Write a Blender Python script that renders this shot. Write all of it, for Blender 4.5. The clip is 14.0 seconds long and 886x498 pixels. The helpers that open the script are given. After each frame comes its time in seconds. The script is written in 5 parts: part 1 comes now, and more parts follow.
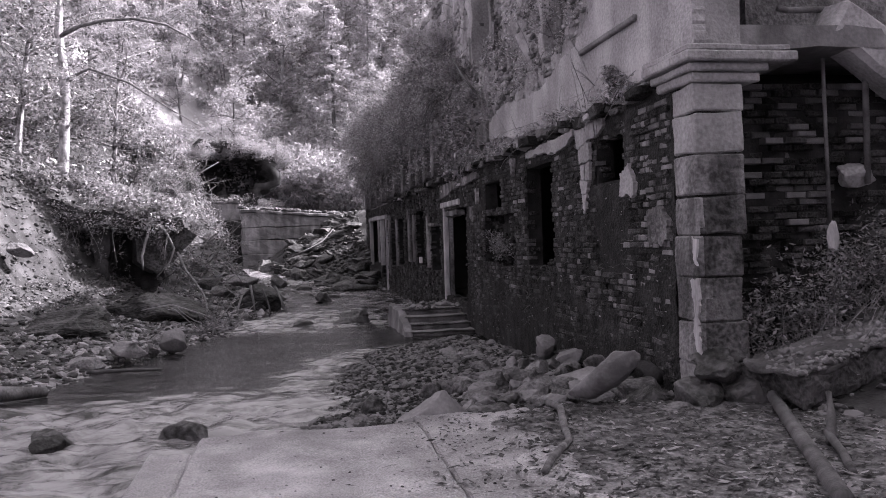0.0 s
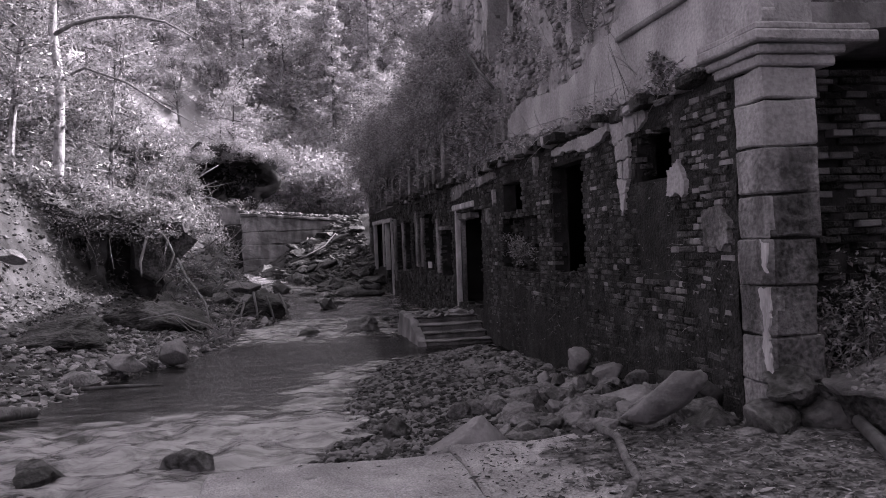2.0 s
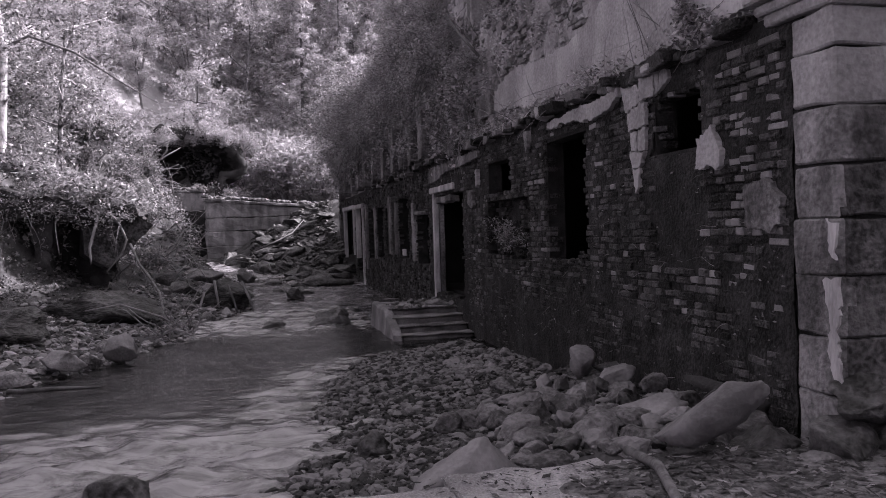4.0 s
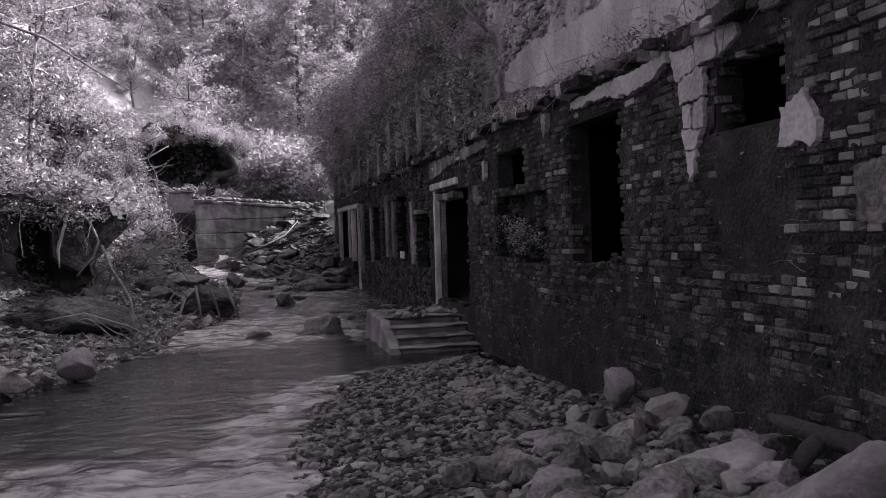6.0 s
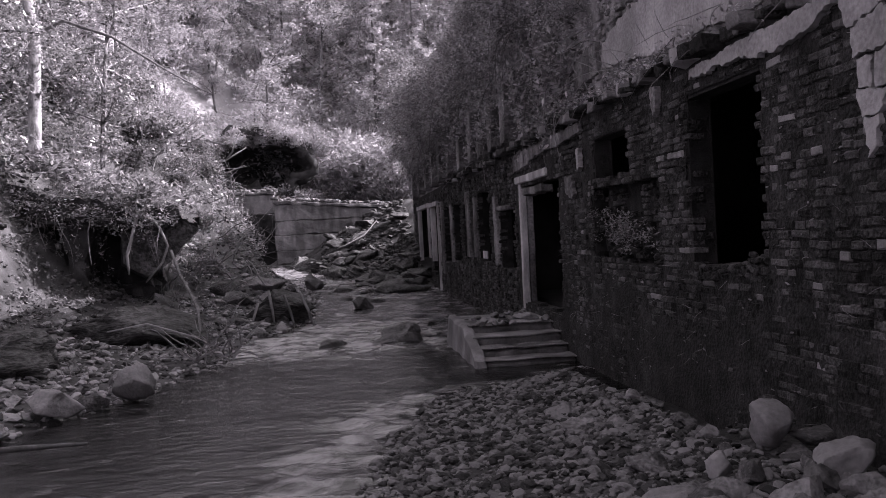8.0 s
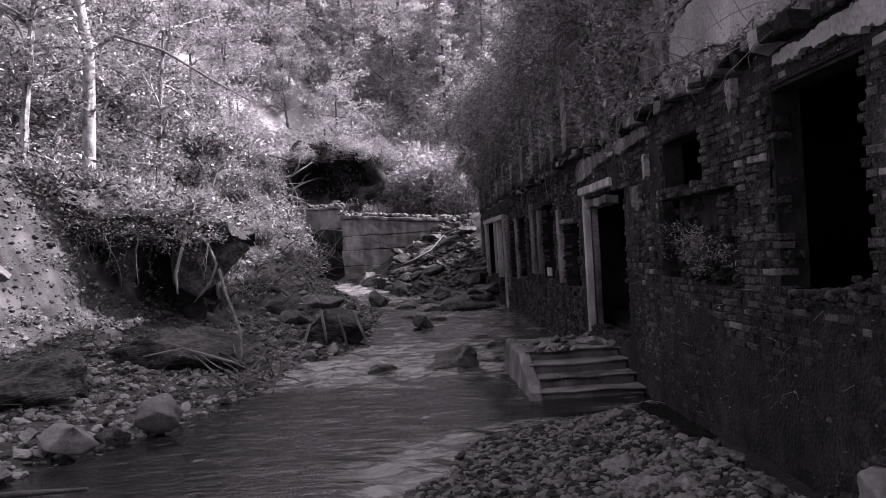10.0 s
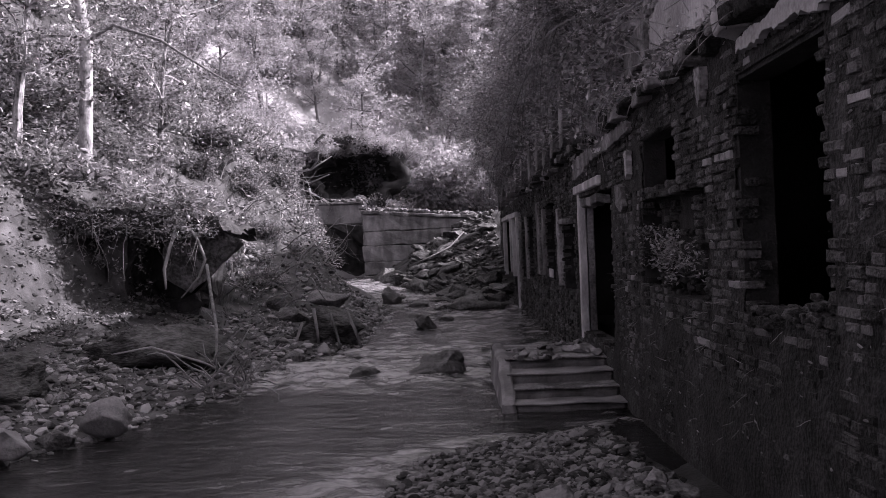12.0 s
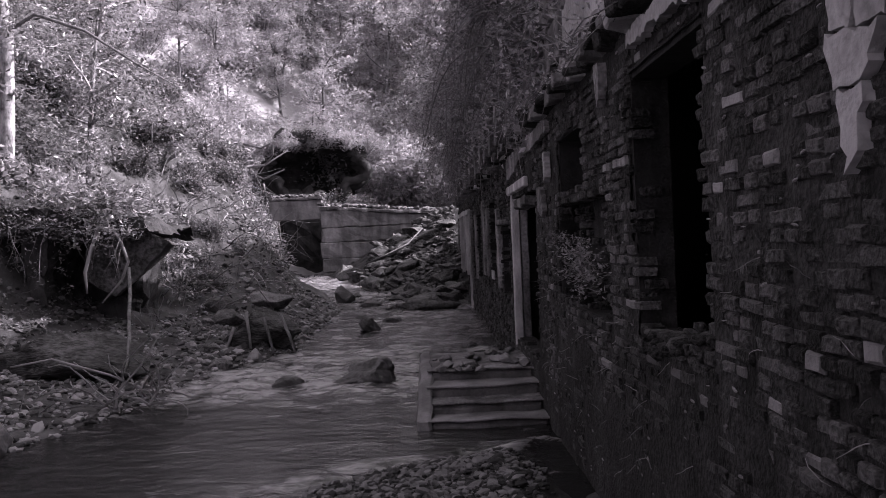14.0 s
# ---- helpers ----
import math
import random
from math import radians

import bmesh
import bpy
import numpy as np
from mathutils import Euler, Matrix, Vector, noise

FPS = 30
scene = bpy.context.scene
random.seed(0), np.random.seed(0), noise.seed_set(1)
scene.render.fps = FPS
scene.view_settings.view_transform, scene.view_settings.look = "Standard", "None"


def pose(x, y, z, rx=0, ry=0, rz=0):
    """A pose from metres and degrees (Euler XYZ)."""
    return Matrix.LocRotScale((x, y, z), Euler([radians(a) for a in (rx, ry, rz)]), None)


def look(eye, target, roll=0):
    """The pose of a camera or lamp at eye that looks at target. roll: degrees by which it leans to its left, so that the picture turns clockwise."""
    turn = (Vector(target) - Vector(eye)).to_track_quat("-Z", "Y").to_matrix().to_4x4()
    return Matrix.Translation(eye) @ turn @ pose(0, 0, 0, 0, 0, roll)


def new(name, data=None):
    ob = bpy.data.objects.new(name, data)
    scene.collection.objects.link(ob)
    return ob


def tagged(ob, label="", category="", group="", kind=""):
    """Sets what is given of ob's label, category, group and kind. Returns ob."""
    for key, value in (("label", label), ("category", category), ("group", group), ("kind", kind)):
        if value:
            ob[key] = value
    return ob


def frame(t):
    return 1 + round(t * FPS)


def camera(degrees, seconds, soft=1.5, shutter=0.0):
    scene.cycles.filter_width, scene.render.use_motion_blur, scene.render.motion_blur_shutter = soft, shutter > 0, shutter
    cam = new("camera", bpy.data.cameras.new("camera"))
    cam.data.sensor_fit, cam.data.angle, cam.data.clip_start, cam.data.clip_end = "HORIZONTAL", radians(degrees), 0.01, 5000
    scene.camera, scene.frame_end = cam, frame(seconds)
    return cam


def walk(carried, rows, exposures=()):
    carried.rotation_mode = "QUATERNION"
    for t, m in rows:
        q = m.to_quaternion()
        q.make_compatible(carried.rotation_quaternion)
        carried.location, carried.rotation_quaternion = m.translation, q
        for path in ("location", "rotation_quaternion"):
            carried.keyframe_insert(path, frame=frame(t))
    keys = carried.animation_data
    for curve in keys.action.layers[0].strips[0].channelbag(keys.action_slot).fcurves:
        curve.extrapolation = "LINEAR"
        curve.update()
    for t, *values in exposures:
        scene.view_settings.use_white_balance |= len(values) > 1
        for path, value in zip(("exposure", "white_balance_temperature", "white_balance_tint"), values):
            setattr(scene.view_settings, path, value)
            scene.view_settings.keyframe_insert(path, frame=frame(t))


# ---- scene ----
cam = camera(57.0, 14.0, 1.0)
PATH = [
    (0, (-0.45, -1.338, 1.799), (-0.084, 0.628, 1.776), -1.9),
    (0.5, (-0.453, -1.169, 1.814), (-0.061, 0.792, 1.774), -2.0),
    (1, (-0.488, -0.951, 1.819), (-0.066, 1.004, 1.777), -2.1),
    (1.5, (-0.562, -0.757, 1.839), (-0.164, 1.202, 1.812), -2.2),
    (2, (-0.582, -0.501, 1.825), (-0.213, 1.465, 1.81), -2.2),
    (2.5, (-0.592, -0.204, 1.842), (-0.244, 1.765, 1.822), -2.4),
    (3, (-0.568, 0.154, 1.799), (-0.197, 2.12, 1.768), -2.1),
    (3.5, (-0.544, 0.442, 1.774), (-0.107, 2.393, 1.729), -1.9),
    (6, (-0.241, 2.208, 1.717), (0.206, 4.157, 1.68), -1.9),
    (6.5, (-0.22, 2.512, 1.709), (0.182, 4.47, 1.665), -2.2),
    (7, (-0.174, 2.84, 1.7), (0.166, 4.81, 1.655), -2.3),
    (7.5, (-0.112, 3.146, 1.72), (0.191, 5.123, 1.677), -2.7),
    (8, (-0.058, 3.473, 1.737), (0.194, 5.457, 1.702), -3.0),
    (8.5, (-0.043, 3.731, 1.763), (0.137, 5.723, 1.746), -3.2),
    (9, (0.072, 4.001, 1.758), (0.204, 5.997, 1.764), -3.1),
    (11.5, (0.899, 4.817, 1.811), (0.893, 6.817, 1.818), -3.0),
    (12, (1.128, 4.964, 1.797), (1.103, 6.964, 1.798), -2.4),
    (12.5, (1.329, 5.079, 1.795), (1.358, 7.078, 1.791), -2.0),
    (13, (1.569, 5.201, 1.865), (1.601, 7.2, 1.853), -2.6),
    (13.5, (1.696, 5.318, 1.894), (1.725, 7.317, 1.879), -2.6),
    (14, (1.773, 5.52, 1.907), (1.81, 7.52, 1.889), -2.5),
]
UNIT = 1.18
EXPOSURES = [(0, 2.4, 6500, 20), (0.5, 2.3, 6500, 20), (1.0, 2.15, 6500, 21), (1.5, 2.05, 6500, 22), (7.5, 2.0, 6500, 23), (14, 1.88, 6500, 24)]
walk(cam, [(t, look(Vector(eye) * UNIT, Vector(target) * UNIT, roll)) for t, eye, target, roll in PATH], exposures=EXPOSURES)

# ---------------------------------------------------------------- light
world = bpy.data.worlds.new("valley_sky")
scene.world = world
world.use_nodes = True
wn = world.node_tree
wn.nodes.clear()
sky = wn.nodes.new("ShaderNodeTexSky")
sky.sky_type = "NISHITA"
sky.sun_disc = False
sky.sun_elevation, sky.sun_rotation = radians(37.5), radians(77)
sky.air_density, sky.dust_density = 1.0, 2.0
grey = wn.nodes.new("ShaderNodeRGBToBW")          # the film is black and white
bg = wn.nodes.new("ShaderNodeBackground")
bg.inputs["Strength"].default_value = 0.15
wout = wn.nodes.new("ShaderNodeOutputWorld")
wn.links.new(sky.outputs[0], grey.inputs[0])
wn.links.new(grey.outputs[0], bg.inputs["Color"])
wn.links.new(bg.outputs[0], wout.inputs[0])
sun = new("sun", bpy.data.lights.new("sun", "SUN"))
sun.data.energy, sun.data.angle = 2.9, radians(0.6)
sun.matrix_world = look((40, 9, 31.5), (0, 0, 0))

# ---------------------------------------------------------------- materials
TINT = (1.0, 0.965, 1.02)


def shade(v):
    return (v * TINT[0], v * TINT[1], v * TINT[2], 1)


def stuff_mat(name, dark, light, scale=3.0, rough=0.85, bump=0.4, fine=40.0, spread=0.25, stain=0.0, detail=6, gloss=0.3, metal=0.0, through_leaf=0.0, stretch=(1, 1, 1), grain=0.4):
    m = bpy.data.materials.new(name)
    m.use_nodes = True
    t = m.node_tree
    n, l = t.nodes, t.links
    b = n["Principled BSDF"]
    co = n.new("ShaderNodeTexCoord")
    mp = n.new("ShaderNodeMapping")
    mp.inputs["Scale"].default_value = stretch
    geo = n.new("ShaderNodeNewGeometry")
    l.new(geo.outputs["Position"], mp.inputs["Vector"])
    big = n.new("ShaderNodeTexNoise")
    big.inputs["Scale"].default_value, big.inputs["Detail"].default_value = scale, detail
    small = n.new("ShaderNodeTexNoise")
    small.inputs["Scale"].default_value, small.inputs["Detail"].default_value = fine, 3
    l.new(mp.outputs[0], big.inputs["Vector"]), l.new(mp.outputs[0], small.inputs["Vector"])
    mixn = n.new("ShaderNodeMath")
    mixn.operation = "MULTIPLY_ADD"
    mixn.inputs[1].default_value, mixn.inputs[2].default_value = grain, -grain / 2
    l.new(small.outputs[0], mixn.inputs[0])
    add = n.new("ShaderNodeMath")
    l.new(big.outputs[0], add.inputs[0]), l.new(mixn.outputs[0], add.inputs[1])
    last = add
    if spread:
        info = n.new("ShaderNodeObjectInfo")
        isl = n.new("ShaderNodeMath")
        isl.operation = "ADD"
        l.new(info.outputs["Random"], isl.inputs[0]), l.new(geo.outputs["Random Per Island"], isl.inputs[1])
        fr = n.new("ShaderNodeMath")
        fr.operation = "FRACT"
        l.new(isl.outputs[0], fr.inputs[0])
        s = n.new("ShaderNodeMath")
        s.operation = "MULTIPLY_ADD"
        s.inputs[1].default_value, s.inputs[2].default_value = spread, -spread / 2
        l.new(fr.outputs[0], s.inputs[0])
        a2 = n.new("ShaderNodeMath")
        l.new(last.outputs[0], a2.inputs[0]), l.new(s.outputs[0], a2.inputs[1])
        last = a2
    ramp = n.new("ShaderNodeValToRGB")
    ramp.color_ramp.elements[0].position, ramp.color_ramp.elements[1].position = 0.3, 0.72
    ramp.color_ramp.elements[0].color, ramp.color_ramp.elements[1].color = shade(dark), shade(light)
    l.new(last.outputs[0], ramp.inputs[0])
    colour = ramp.outputs[0]
    if stain:
        st = n.new("ShaderNodeTexNoise")
        st.inputs["Scale"].default_value, st.inputs["Detail"].default_value = 0.9, 8
        sm = n.new("ShaderNodeMapping")
        sm.inputs["Scale"].default_value = (2.2, 2.2, 0.7)
        l.new(geo.outputs["Position"], sm.inputs["Vector"]), l.new(sm.outputs[0], st.inputs["Vector"])
        sr = n.new("ShaderNodeValToRGB")
        sr.color_ramp.elements[0].position, sr.color_ramp.elements[1].position = 0.42, 0.6
        sr.color_ramp.elements[0].color, sr.color_ramp.elements[1].color = (1 - stain,) * 3 + (1,), (1, 1, 1, 1)
        l.new(st.outputs[0], sr.inputs[0])
        mul = n.new("ShaderNodeMixRGB")
        mul.blend_type = "MULTIPLY"
        mul.inputs[0].default_value = 1
        l.new(colour, mul.inputs[1]), l.new(sr.outputs[0], mul.inputs[2])
        colour = mul.outputs[0]
    l.new(colour, b.inputs["Base Color"])
    rr = n.new("ShaderNodeMath")
    rr.operation = "MULTIPLY_ADD"
    rr.inputs[1].default_value, rr.inputs[2].default_value = 0.3, rough - 0.15
    l.new(small.outputs[0], rr.inputs[0]), l.new(rr.outputs[0], b.inputs["Roughness"])
    b.inputs["Specular IOR Level"].default_value, b.inputs["Metallic"].default_value = gloss, metal
    if bump:
        bp = n.new("ShaderNodeBump")
        bp.inputs["Strength"].default_value, bp.inputs["Distance"].default_value = bump, 0.035
        l.new(last.outputs[0], bp.inputs["Height"]), l.new(bp.outputs[0], b.inputs["Normal"])
    if through_leaf:
        tr = n.new("ShaderNodeBsdfTranslucent")
        l.new(colour, tr.inputs["Color"])
        mx = n.new("ShaderNodeMixShader")
        mx.inputs[0].default_value = through_leaf
        l.new(b.outputs[0], mx.inputs[1]), l.new(tr.outputs[0], mx.inputs[2])
        l.new(mx.outputs[0], n["Material Output"].inputs["Surface"])
    return m


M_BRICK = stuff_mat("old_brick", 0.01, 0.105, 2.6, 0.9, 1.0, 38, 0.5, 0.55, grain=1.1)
M_BRICK_PALE = stuff_mat("limed_brick", 0.1, 0.27, 3, 0.9, 0.6, 60, 0.4, 0.4)
M_MORTAR = stuff_mat("dirty_mortar", 0.016, 0.06, 5, 0.95, 0.8, 50, 0, 0.5)
M_PLASTER = stuff_mat("weathered_plaster", 0.22, 0.44, 1.3, 0.9, 0.6, 26, 0, 0.22, 9, grain=0.7)
M_PLASTER_OLD = stuff_mat("grey_plaster", 0.11, 0.32, 2.2, 0.92, 0.9, 22, 0, 0.6, grain=0.9)
M_CONCRETE = stuff_mat("old_concrete", 0.15, 0.32, 1.2, 0.9, 0.6, 25, 0, 0.45)
M_DAM = stuff_mat("stained_dam_concrete", 0.14, 0.3, 0.6, 0.9, 0.6, 9, 0, 0.5, stretch=(1, 1, 2.5))
M_SAND = stuff_mat("sandy_concrete", 0.26, 0.52, 1.5, 0.95, 0.9, 60, 0, 0.3, grain=1.0)
M_STONE = stuff_mat("river_stone", 0.06, 0.24, 4, 0.85, 1.0, 26, 0.4, 0.3, grain=0.8)
M_STONE_PALE = stuff_mat("pale_river_stone", 0.12, 0.29, 3, 0.85, 0.8, 26, 0.15, 0.25)
M_STONE_DARK = stuff_mat("wet_dark_stone", 0.012, 0.12, 3.5, 0.6, 1.0, 14, 0.2, 0.4, 9, gloss=0.4, grain=1.0)
M_MOSS = stuff_mat("mossy_wet_rock", 0.008, 0.085, 5, 0.7, 1.0, 18, 0.1, 0.5, 9, grain=1.3, stretch=(0.6, 0.6, 2.2))
M_PEBBLE = stuff_mat("gravel", 0.018, 0.16, 2, 0.8, 0.3, 60, 0.95)
# a lighter range than the gravel of the bar
M_SHINGLE = stuff_mat("lighter_bank_gravel", 0.04, 0.26, 2, 0.85, 0.3, 60, 0.9)
# wet mud, its colour also carrying the shadow at the wall foot
M_WALL_FOOT = stuff_mat("wet_mud_wall_shade", 0.008, 0.03, 3, 0.55, 1.0, 24, 0, 0, gloss=0.4)
M_EARTH = stuff_mat("gravelly_earth", 0.03, 0.11, 2.2, 0.95, 1.0, 26, 0, 0.45, 10)
# also backs the hollows and dam gap, their shade put into this colour
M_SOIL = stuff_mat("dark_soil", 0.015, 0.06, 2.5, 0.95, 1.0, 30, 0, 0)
M_WOOD = stuff_mat("weathered_wood", 0.045, 0.14, 6, 0.85, 0.5, 60, 0.2, stretch=(1, 1, 0.25))
M_PAINT = stuff_mat("flaked_white_paint", 0.3, 0.62, 5, 0.75, 0.5, 50, 0.1, 0.35, stretch=(1, 1, 0.3))
M_BARK = stuff_mat("bark", 0.06, 0.2, 8, 0.9, 0.8, 40, 0.3, stretch=(1, 1, 0.3))
M_BIRCH = stuff_mat("pale_bark", 0.03, 0.5, 7, 0.85, 0.6, 30, 0.2, stretch=(1, 1, 0.5))
M_TWIG = stuff_mat("dry_twigs", 0.1, 0.26, 5, 0.9, 0.2, 30, 0.5)
M_IVY = stuff_mat("dark_hanging_growth", 0.12, 0.5, 1.6, 0.8, 0.0, 12, 0.5, through_leaf=0.2)
M_LEAF = stuff_mat("laurel_leaf", 0.06, 0.38, 0.8, 0.32, 0.0, 9, 0.6, gloss=0.6, through_leaf=0.3)
# leaves and needles paled so that the far trees carry the valley haze
M_PALE_LEAF = stuff_mat("pale_leaf", 0.26, 0.46, 0.4, 0.6, 0.0, 7, 0.5, through_leaf=0.4)
M_NEEDLE = stuff_mat("conifer_needles", 0.26, 0.46, 0.35, 0.7, 0.0, 6, 0.6, through_leaf=0.25)
M_GRASS = stuff_mat("dry_grass", 0.1, 0.34, 1.5, 0.8, 0.0, 12, 0.6, through_leaf=0.3)
M_METAL = stuff_mat("rusty_pipe", 0.08, 0.2, 6, 0.7, 0.4, 50, 0, metal=0.3)
# near black: the shade inside the rooms is put into this colour
M_DARK = stuff_mat("room_shade_plaster", 0.006, 0.02, 2, 0.95, 0.5, 20, 0)
M_LITTER = stuff_mat("littered_ground", 0.05, 0.24, 6, 0.95, 1.0, 26, 0, 0.35, grain=0.8)
M_ROOFMASS = stuff_mat("overgrown_masonry", 0.16, 0.5, 1.8, 0.95, 1.0, 25, 0, 0.4)
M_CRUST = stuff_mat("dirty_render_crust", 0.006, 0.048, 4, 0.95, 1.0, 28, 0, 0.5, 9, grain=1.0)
# darker concrete; on the stair risers it stands in for their shade
M_DARK_CONCRETE = stuff_mat("dark_concrete", 0.06, 0.19, 3, 0.8, 0.8, 30, 0, 0.5)
M_BRICK_MID = stuff_mat("mossy_upper_brick", 0.12, 0.42, 2.2, 0.9, 1.0, 45, 0.5, 0.4)
# dark joints, with the shade of window reveals put into the same colour
M_JOINT = stuff_mat("dark_joint_reveal_mortar", 0.008, 0.035, 5, 0.95, 0.8, 50, 0, 0.5)
# for the pilaster's lower front faces and the fallen slab's body
M_DARK_PLASTER = stuff_mat("darker_plaster", 0.025, 0.15, 2.4, 0.9, 1.0, 20, 0, 0.5, grain=1.0)
M_HILL = stuff_mat("forest_floor", 0.2, 0.34, 0.5, 0.95, 1.0, 5, 0, 0)


def water_mat():
    """Moving water: glossy, with broken pale foam and painted sky reflections where it runs over stones."""
    m = bpy.data.materials.new("stream_water")
    m.use_nodes = True
    n, l = m.node_tree.nodes, m.node_tree.links
    b = n["Principled BSDF"]
    geo = n.new("ShaderNodeNewGeometry")

    def waves(scale, stretch, detail):
        mp = n.new("ShaderNodeMapping")
        mp.inputs["Scale"].default_value = stretch
        mp.inputs["Rotation"].default_value = (0, 0, 0.3)
        l.new(geo.outputs["Position"], mp.inputs["Vector"])
        a = n.new("ShaderNodeTexNoise")
        a.inputs["Scale"].default_value, a.inputs["Detail"].default_value, a.inputs["Distortion"].default_value = scale, detail, 0.8
        l.new(mp.outputs[0], a.inputs["Vector"])
        return a

    a = waves(4.5, (0.7, 2.0, 1), 7)
    bp = n.new("ShaderNodeBump")
    bp.inputs["Strength"].default_value, bp.inputs["Distance"].default_value = 0.7, 0.03
    l.new(a.outputs[0], bp.inputs["Height"]), l.new(bp.outputs[0], b.inputs["Normal"])
    # how broken the water is, from the bed and banks under it
    cr = n.new("ShaderNodeAttribute")
    cr.attribute_name = "broken"
    f1 = waves(2.3, (0.6, 1.5, 1), 14)
    f1.inputs["Roughness"].default_value = 0.7
    thr = n.new("ShaderNodeMath")
    thr.operation = "MULTIPLY_ADD"
    thr.inputs[1].default_value, thr.inputs[2].default_value = 0.27, -0.14
    l.new(cr.outputs["Fac"], thr.inputs[0])
    add = n.new("ShaderNodeMath")
    l.new(f1.outputs[0], add.inputs[0]), l.new(thr.outputs[0], add.inputs[1])
    # pale patches: foam, and bright sky on wave facets put into the colour
    fr = n.new("ShaderNodeValToRGB")
    fr.color_ramp.elements[0].position, fr.color_ramp.elements[1].position = 0.46, 0.64
    fr.color_ramp.elements[0].color, fr.color_ramp.elements[1].color = shade(0.012), shade(0.24)
    l.new(add.outputs[0], fr.inputs[0])
    l.new(fr.outputs[0], b.inputs["Base Color"])
    b.inputs["Roughness"].default_value = 0.12
    b.inputs["IOR"].default_value = 1.33
    b.inputs["Specular IOR Level"].default_value = 0.75
    return m


M_WATER = water_mat()


# ---------------------------------------------------------------- mesh helpers
def link_mesh(name, verts, faces, material, parent=None, smooth=False):
    me = bpy.data.meshes.new(name)
    me.from_pydata(verts, [], faces)
    me.materials.append(material)
    if smooth:
        me.polygons.foreach_set("use_smooth", [True] * len(me.polygons))
    ob = new(name, me)
    if parent:
        ob.parent = parent
    return ob


def part(name, bm, material, parent, label=""):
    me = bpy.data.meshes.new(name)
    bm.to_mesh(me)
    bm.free()
    me.materials.append(material)
    ob = new(name, me)
    ob.parent = parent
    if label:
        ob["label"] = label
    return ob


def thing(name, label, category, group="", kind=""):
    return tagged(new(name), label, category, group, kind)


def rough_box(x0, x1, y0, y1, z0, z1, step=0.25, jitter=0.02, seed=0, bevel=0.015):
    """A box cut into a grid and roughened with noise, its edges worn."""
    bm = bmesh.new()
    bmesh.ops.create_cube(bm, size=1)
    size = Vector((x1 - x0, y1 - y0, z1 - z0))
    mid = Vector(((x0 + x1) / 2, (y0 + y1) / 2, (z0 + z1) / 2))
    for v in bm.verts:
        v.co = Vector((v.co.x * size.x, v.co.y * size.y, v.co.z * size.z)) + mid
    if bevel:
        bmesh.ops.bevel(bm, geom=bm.edges[:], offset=min(bevel, min(size) * 0.3), segments=1, affect="EDGES")
    for axis in range(3):
        n = int(size[axis] / step)
        for k in range(1, n + 1):
            p = [0, 0, 0]
            p[axis] = (x0, y0, z0)[axis] + size[axis] * k / (n + 1)
            nn = [0, 0, 0]
            nn[axis] = 1
            bmesh.ops.bisect_plane(bm, geom=bm.verts[:] + bm.edges[:] + bm.faces[:], plane_co=p, plane_no=nn)
    for v in bm.verts:
        v.co += noise.noise_vector(v.co * 3.1 + Vector((seed * 7.3, 0, 0))) * jitter
    return bm


def rock_data(seed, detail=3, rough=0.28, cuts_made=15, peak=0.0):
    """A worn stone of radius about 1: planes knocked off a ball, then fine noise."""
    rng = random.Random(seed)
    bm = bmesh.new()
    bmesh.ops.create_icosphere(bm, subdivisions=detail + 1, radius=1)
    cuts = [(Vector((rng.uniform(-1, 1), rng.uniform(-1, 1), rng.uniform(-0.7, 1))).normalized(), rng.uniform(0.42, 0.8)) for _ in range(cuts_made)]
    for v in bm.verts:
        p = v.co.copy()
        for nrm, far in cuts:
            over = p.dot(nrm) - far
            if over > 0:
                p -= nrm * over * 0.96
        o = Vector((seed * 3.7, seed, 0))
        p *= 1 + rough * 0.45 * noise.noise(p * 1.3 + o) + rough * 0.22 * noise.noise(p * 4 + o) + rough * 0.14 * noise.noise(p * 9 + o) + rough * 0.07 * noise.noise(p * 18 + o)
        narrow = 1 - peak * max(0, p.z + 0.2)
        v.co = (p.x * narrow, p.y * narrow, p.z * (1 + peak * 0.3))
    me = bpy.data.meshes.new("stone")
    bm.to_mesh(me)
    bm.free()
    me.polygons.foreach_set("use_smooth", [True] * len(me.polygons))
    return me


ROCKS = [rock_data(s) for s in range(8)] + [rock_data(s, rough=0.75, cuts_made=4) for s in (8, 9)] + [rock_data(4, rough=0.2, cuts_made=10, peak=0.3)] + [rock_data(s, rough=0.34, cuts_made=6) for s in (11, 12, 13)]
for me in ROCKS:
    me.materials.append(M_STONE)


def boulder(x, y, z, sx, sy, sz, rz=0, rx=0, ry=0, shape=0, material=None, name="boulder", label="grey river boulder lying on the gravel", group="river boulders"):
    me = ROCKS[shape % len(ROCKS)]
    if material:
        me = me.copy()
        me.materials[0] = material
    ob = tagged(new(name, me), label, "boulder", group)
    ob.matrix_basis = pose(x, y, z, rx, ry, rz) @ Matrix.Diagonal((sx, sy, sz, 1))
    return ob


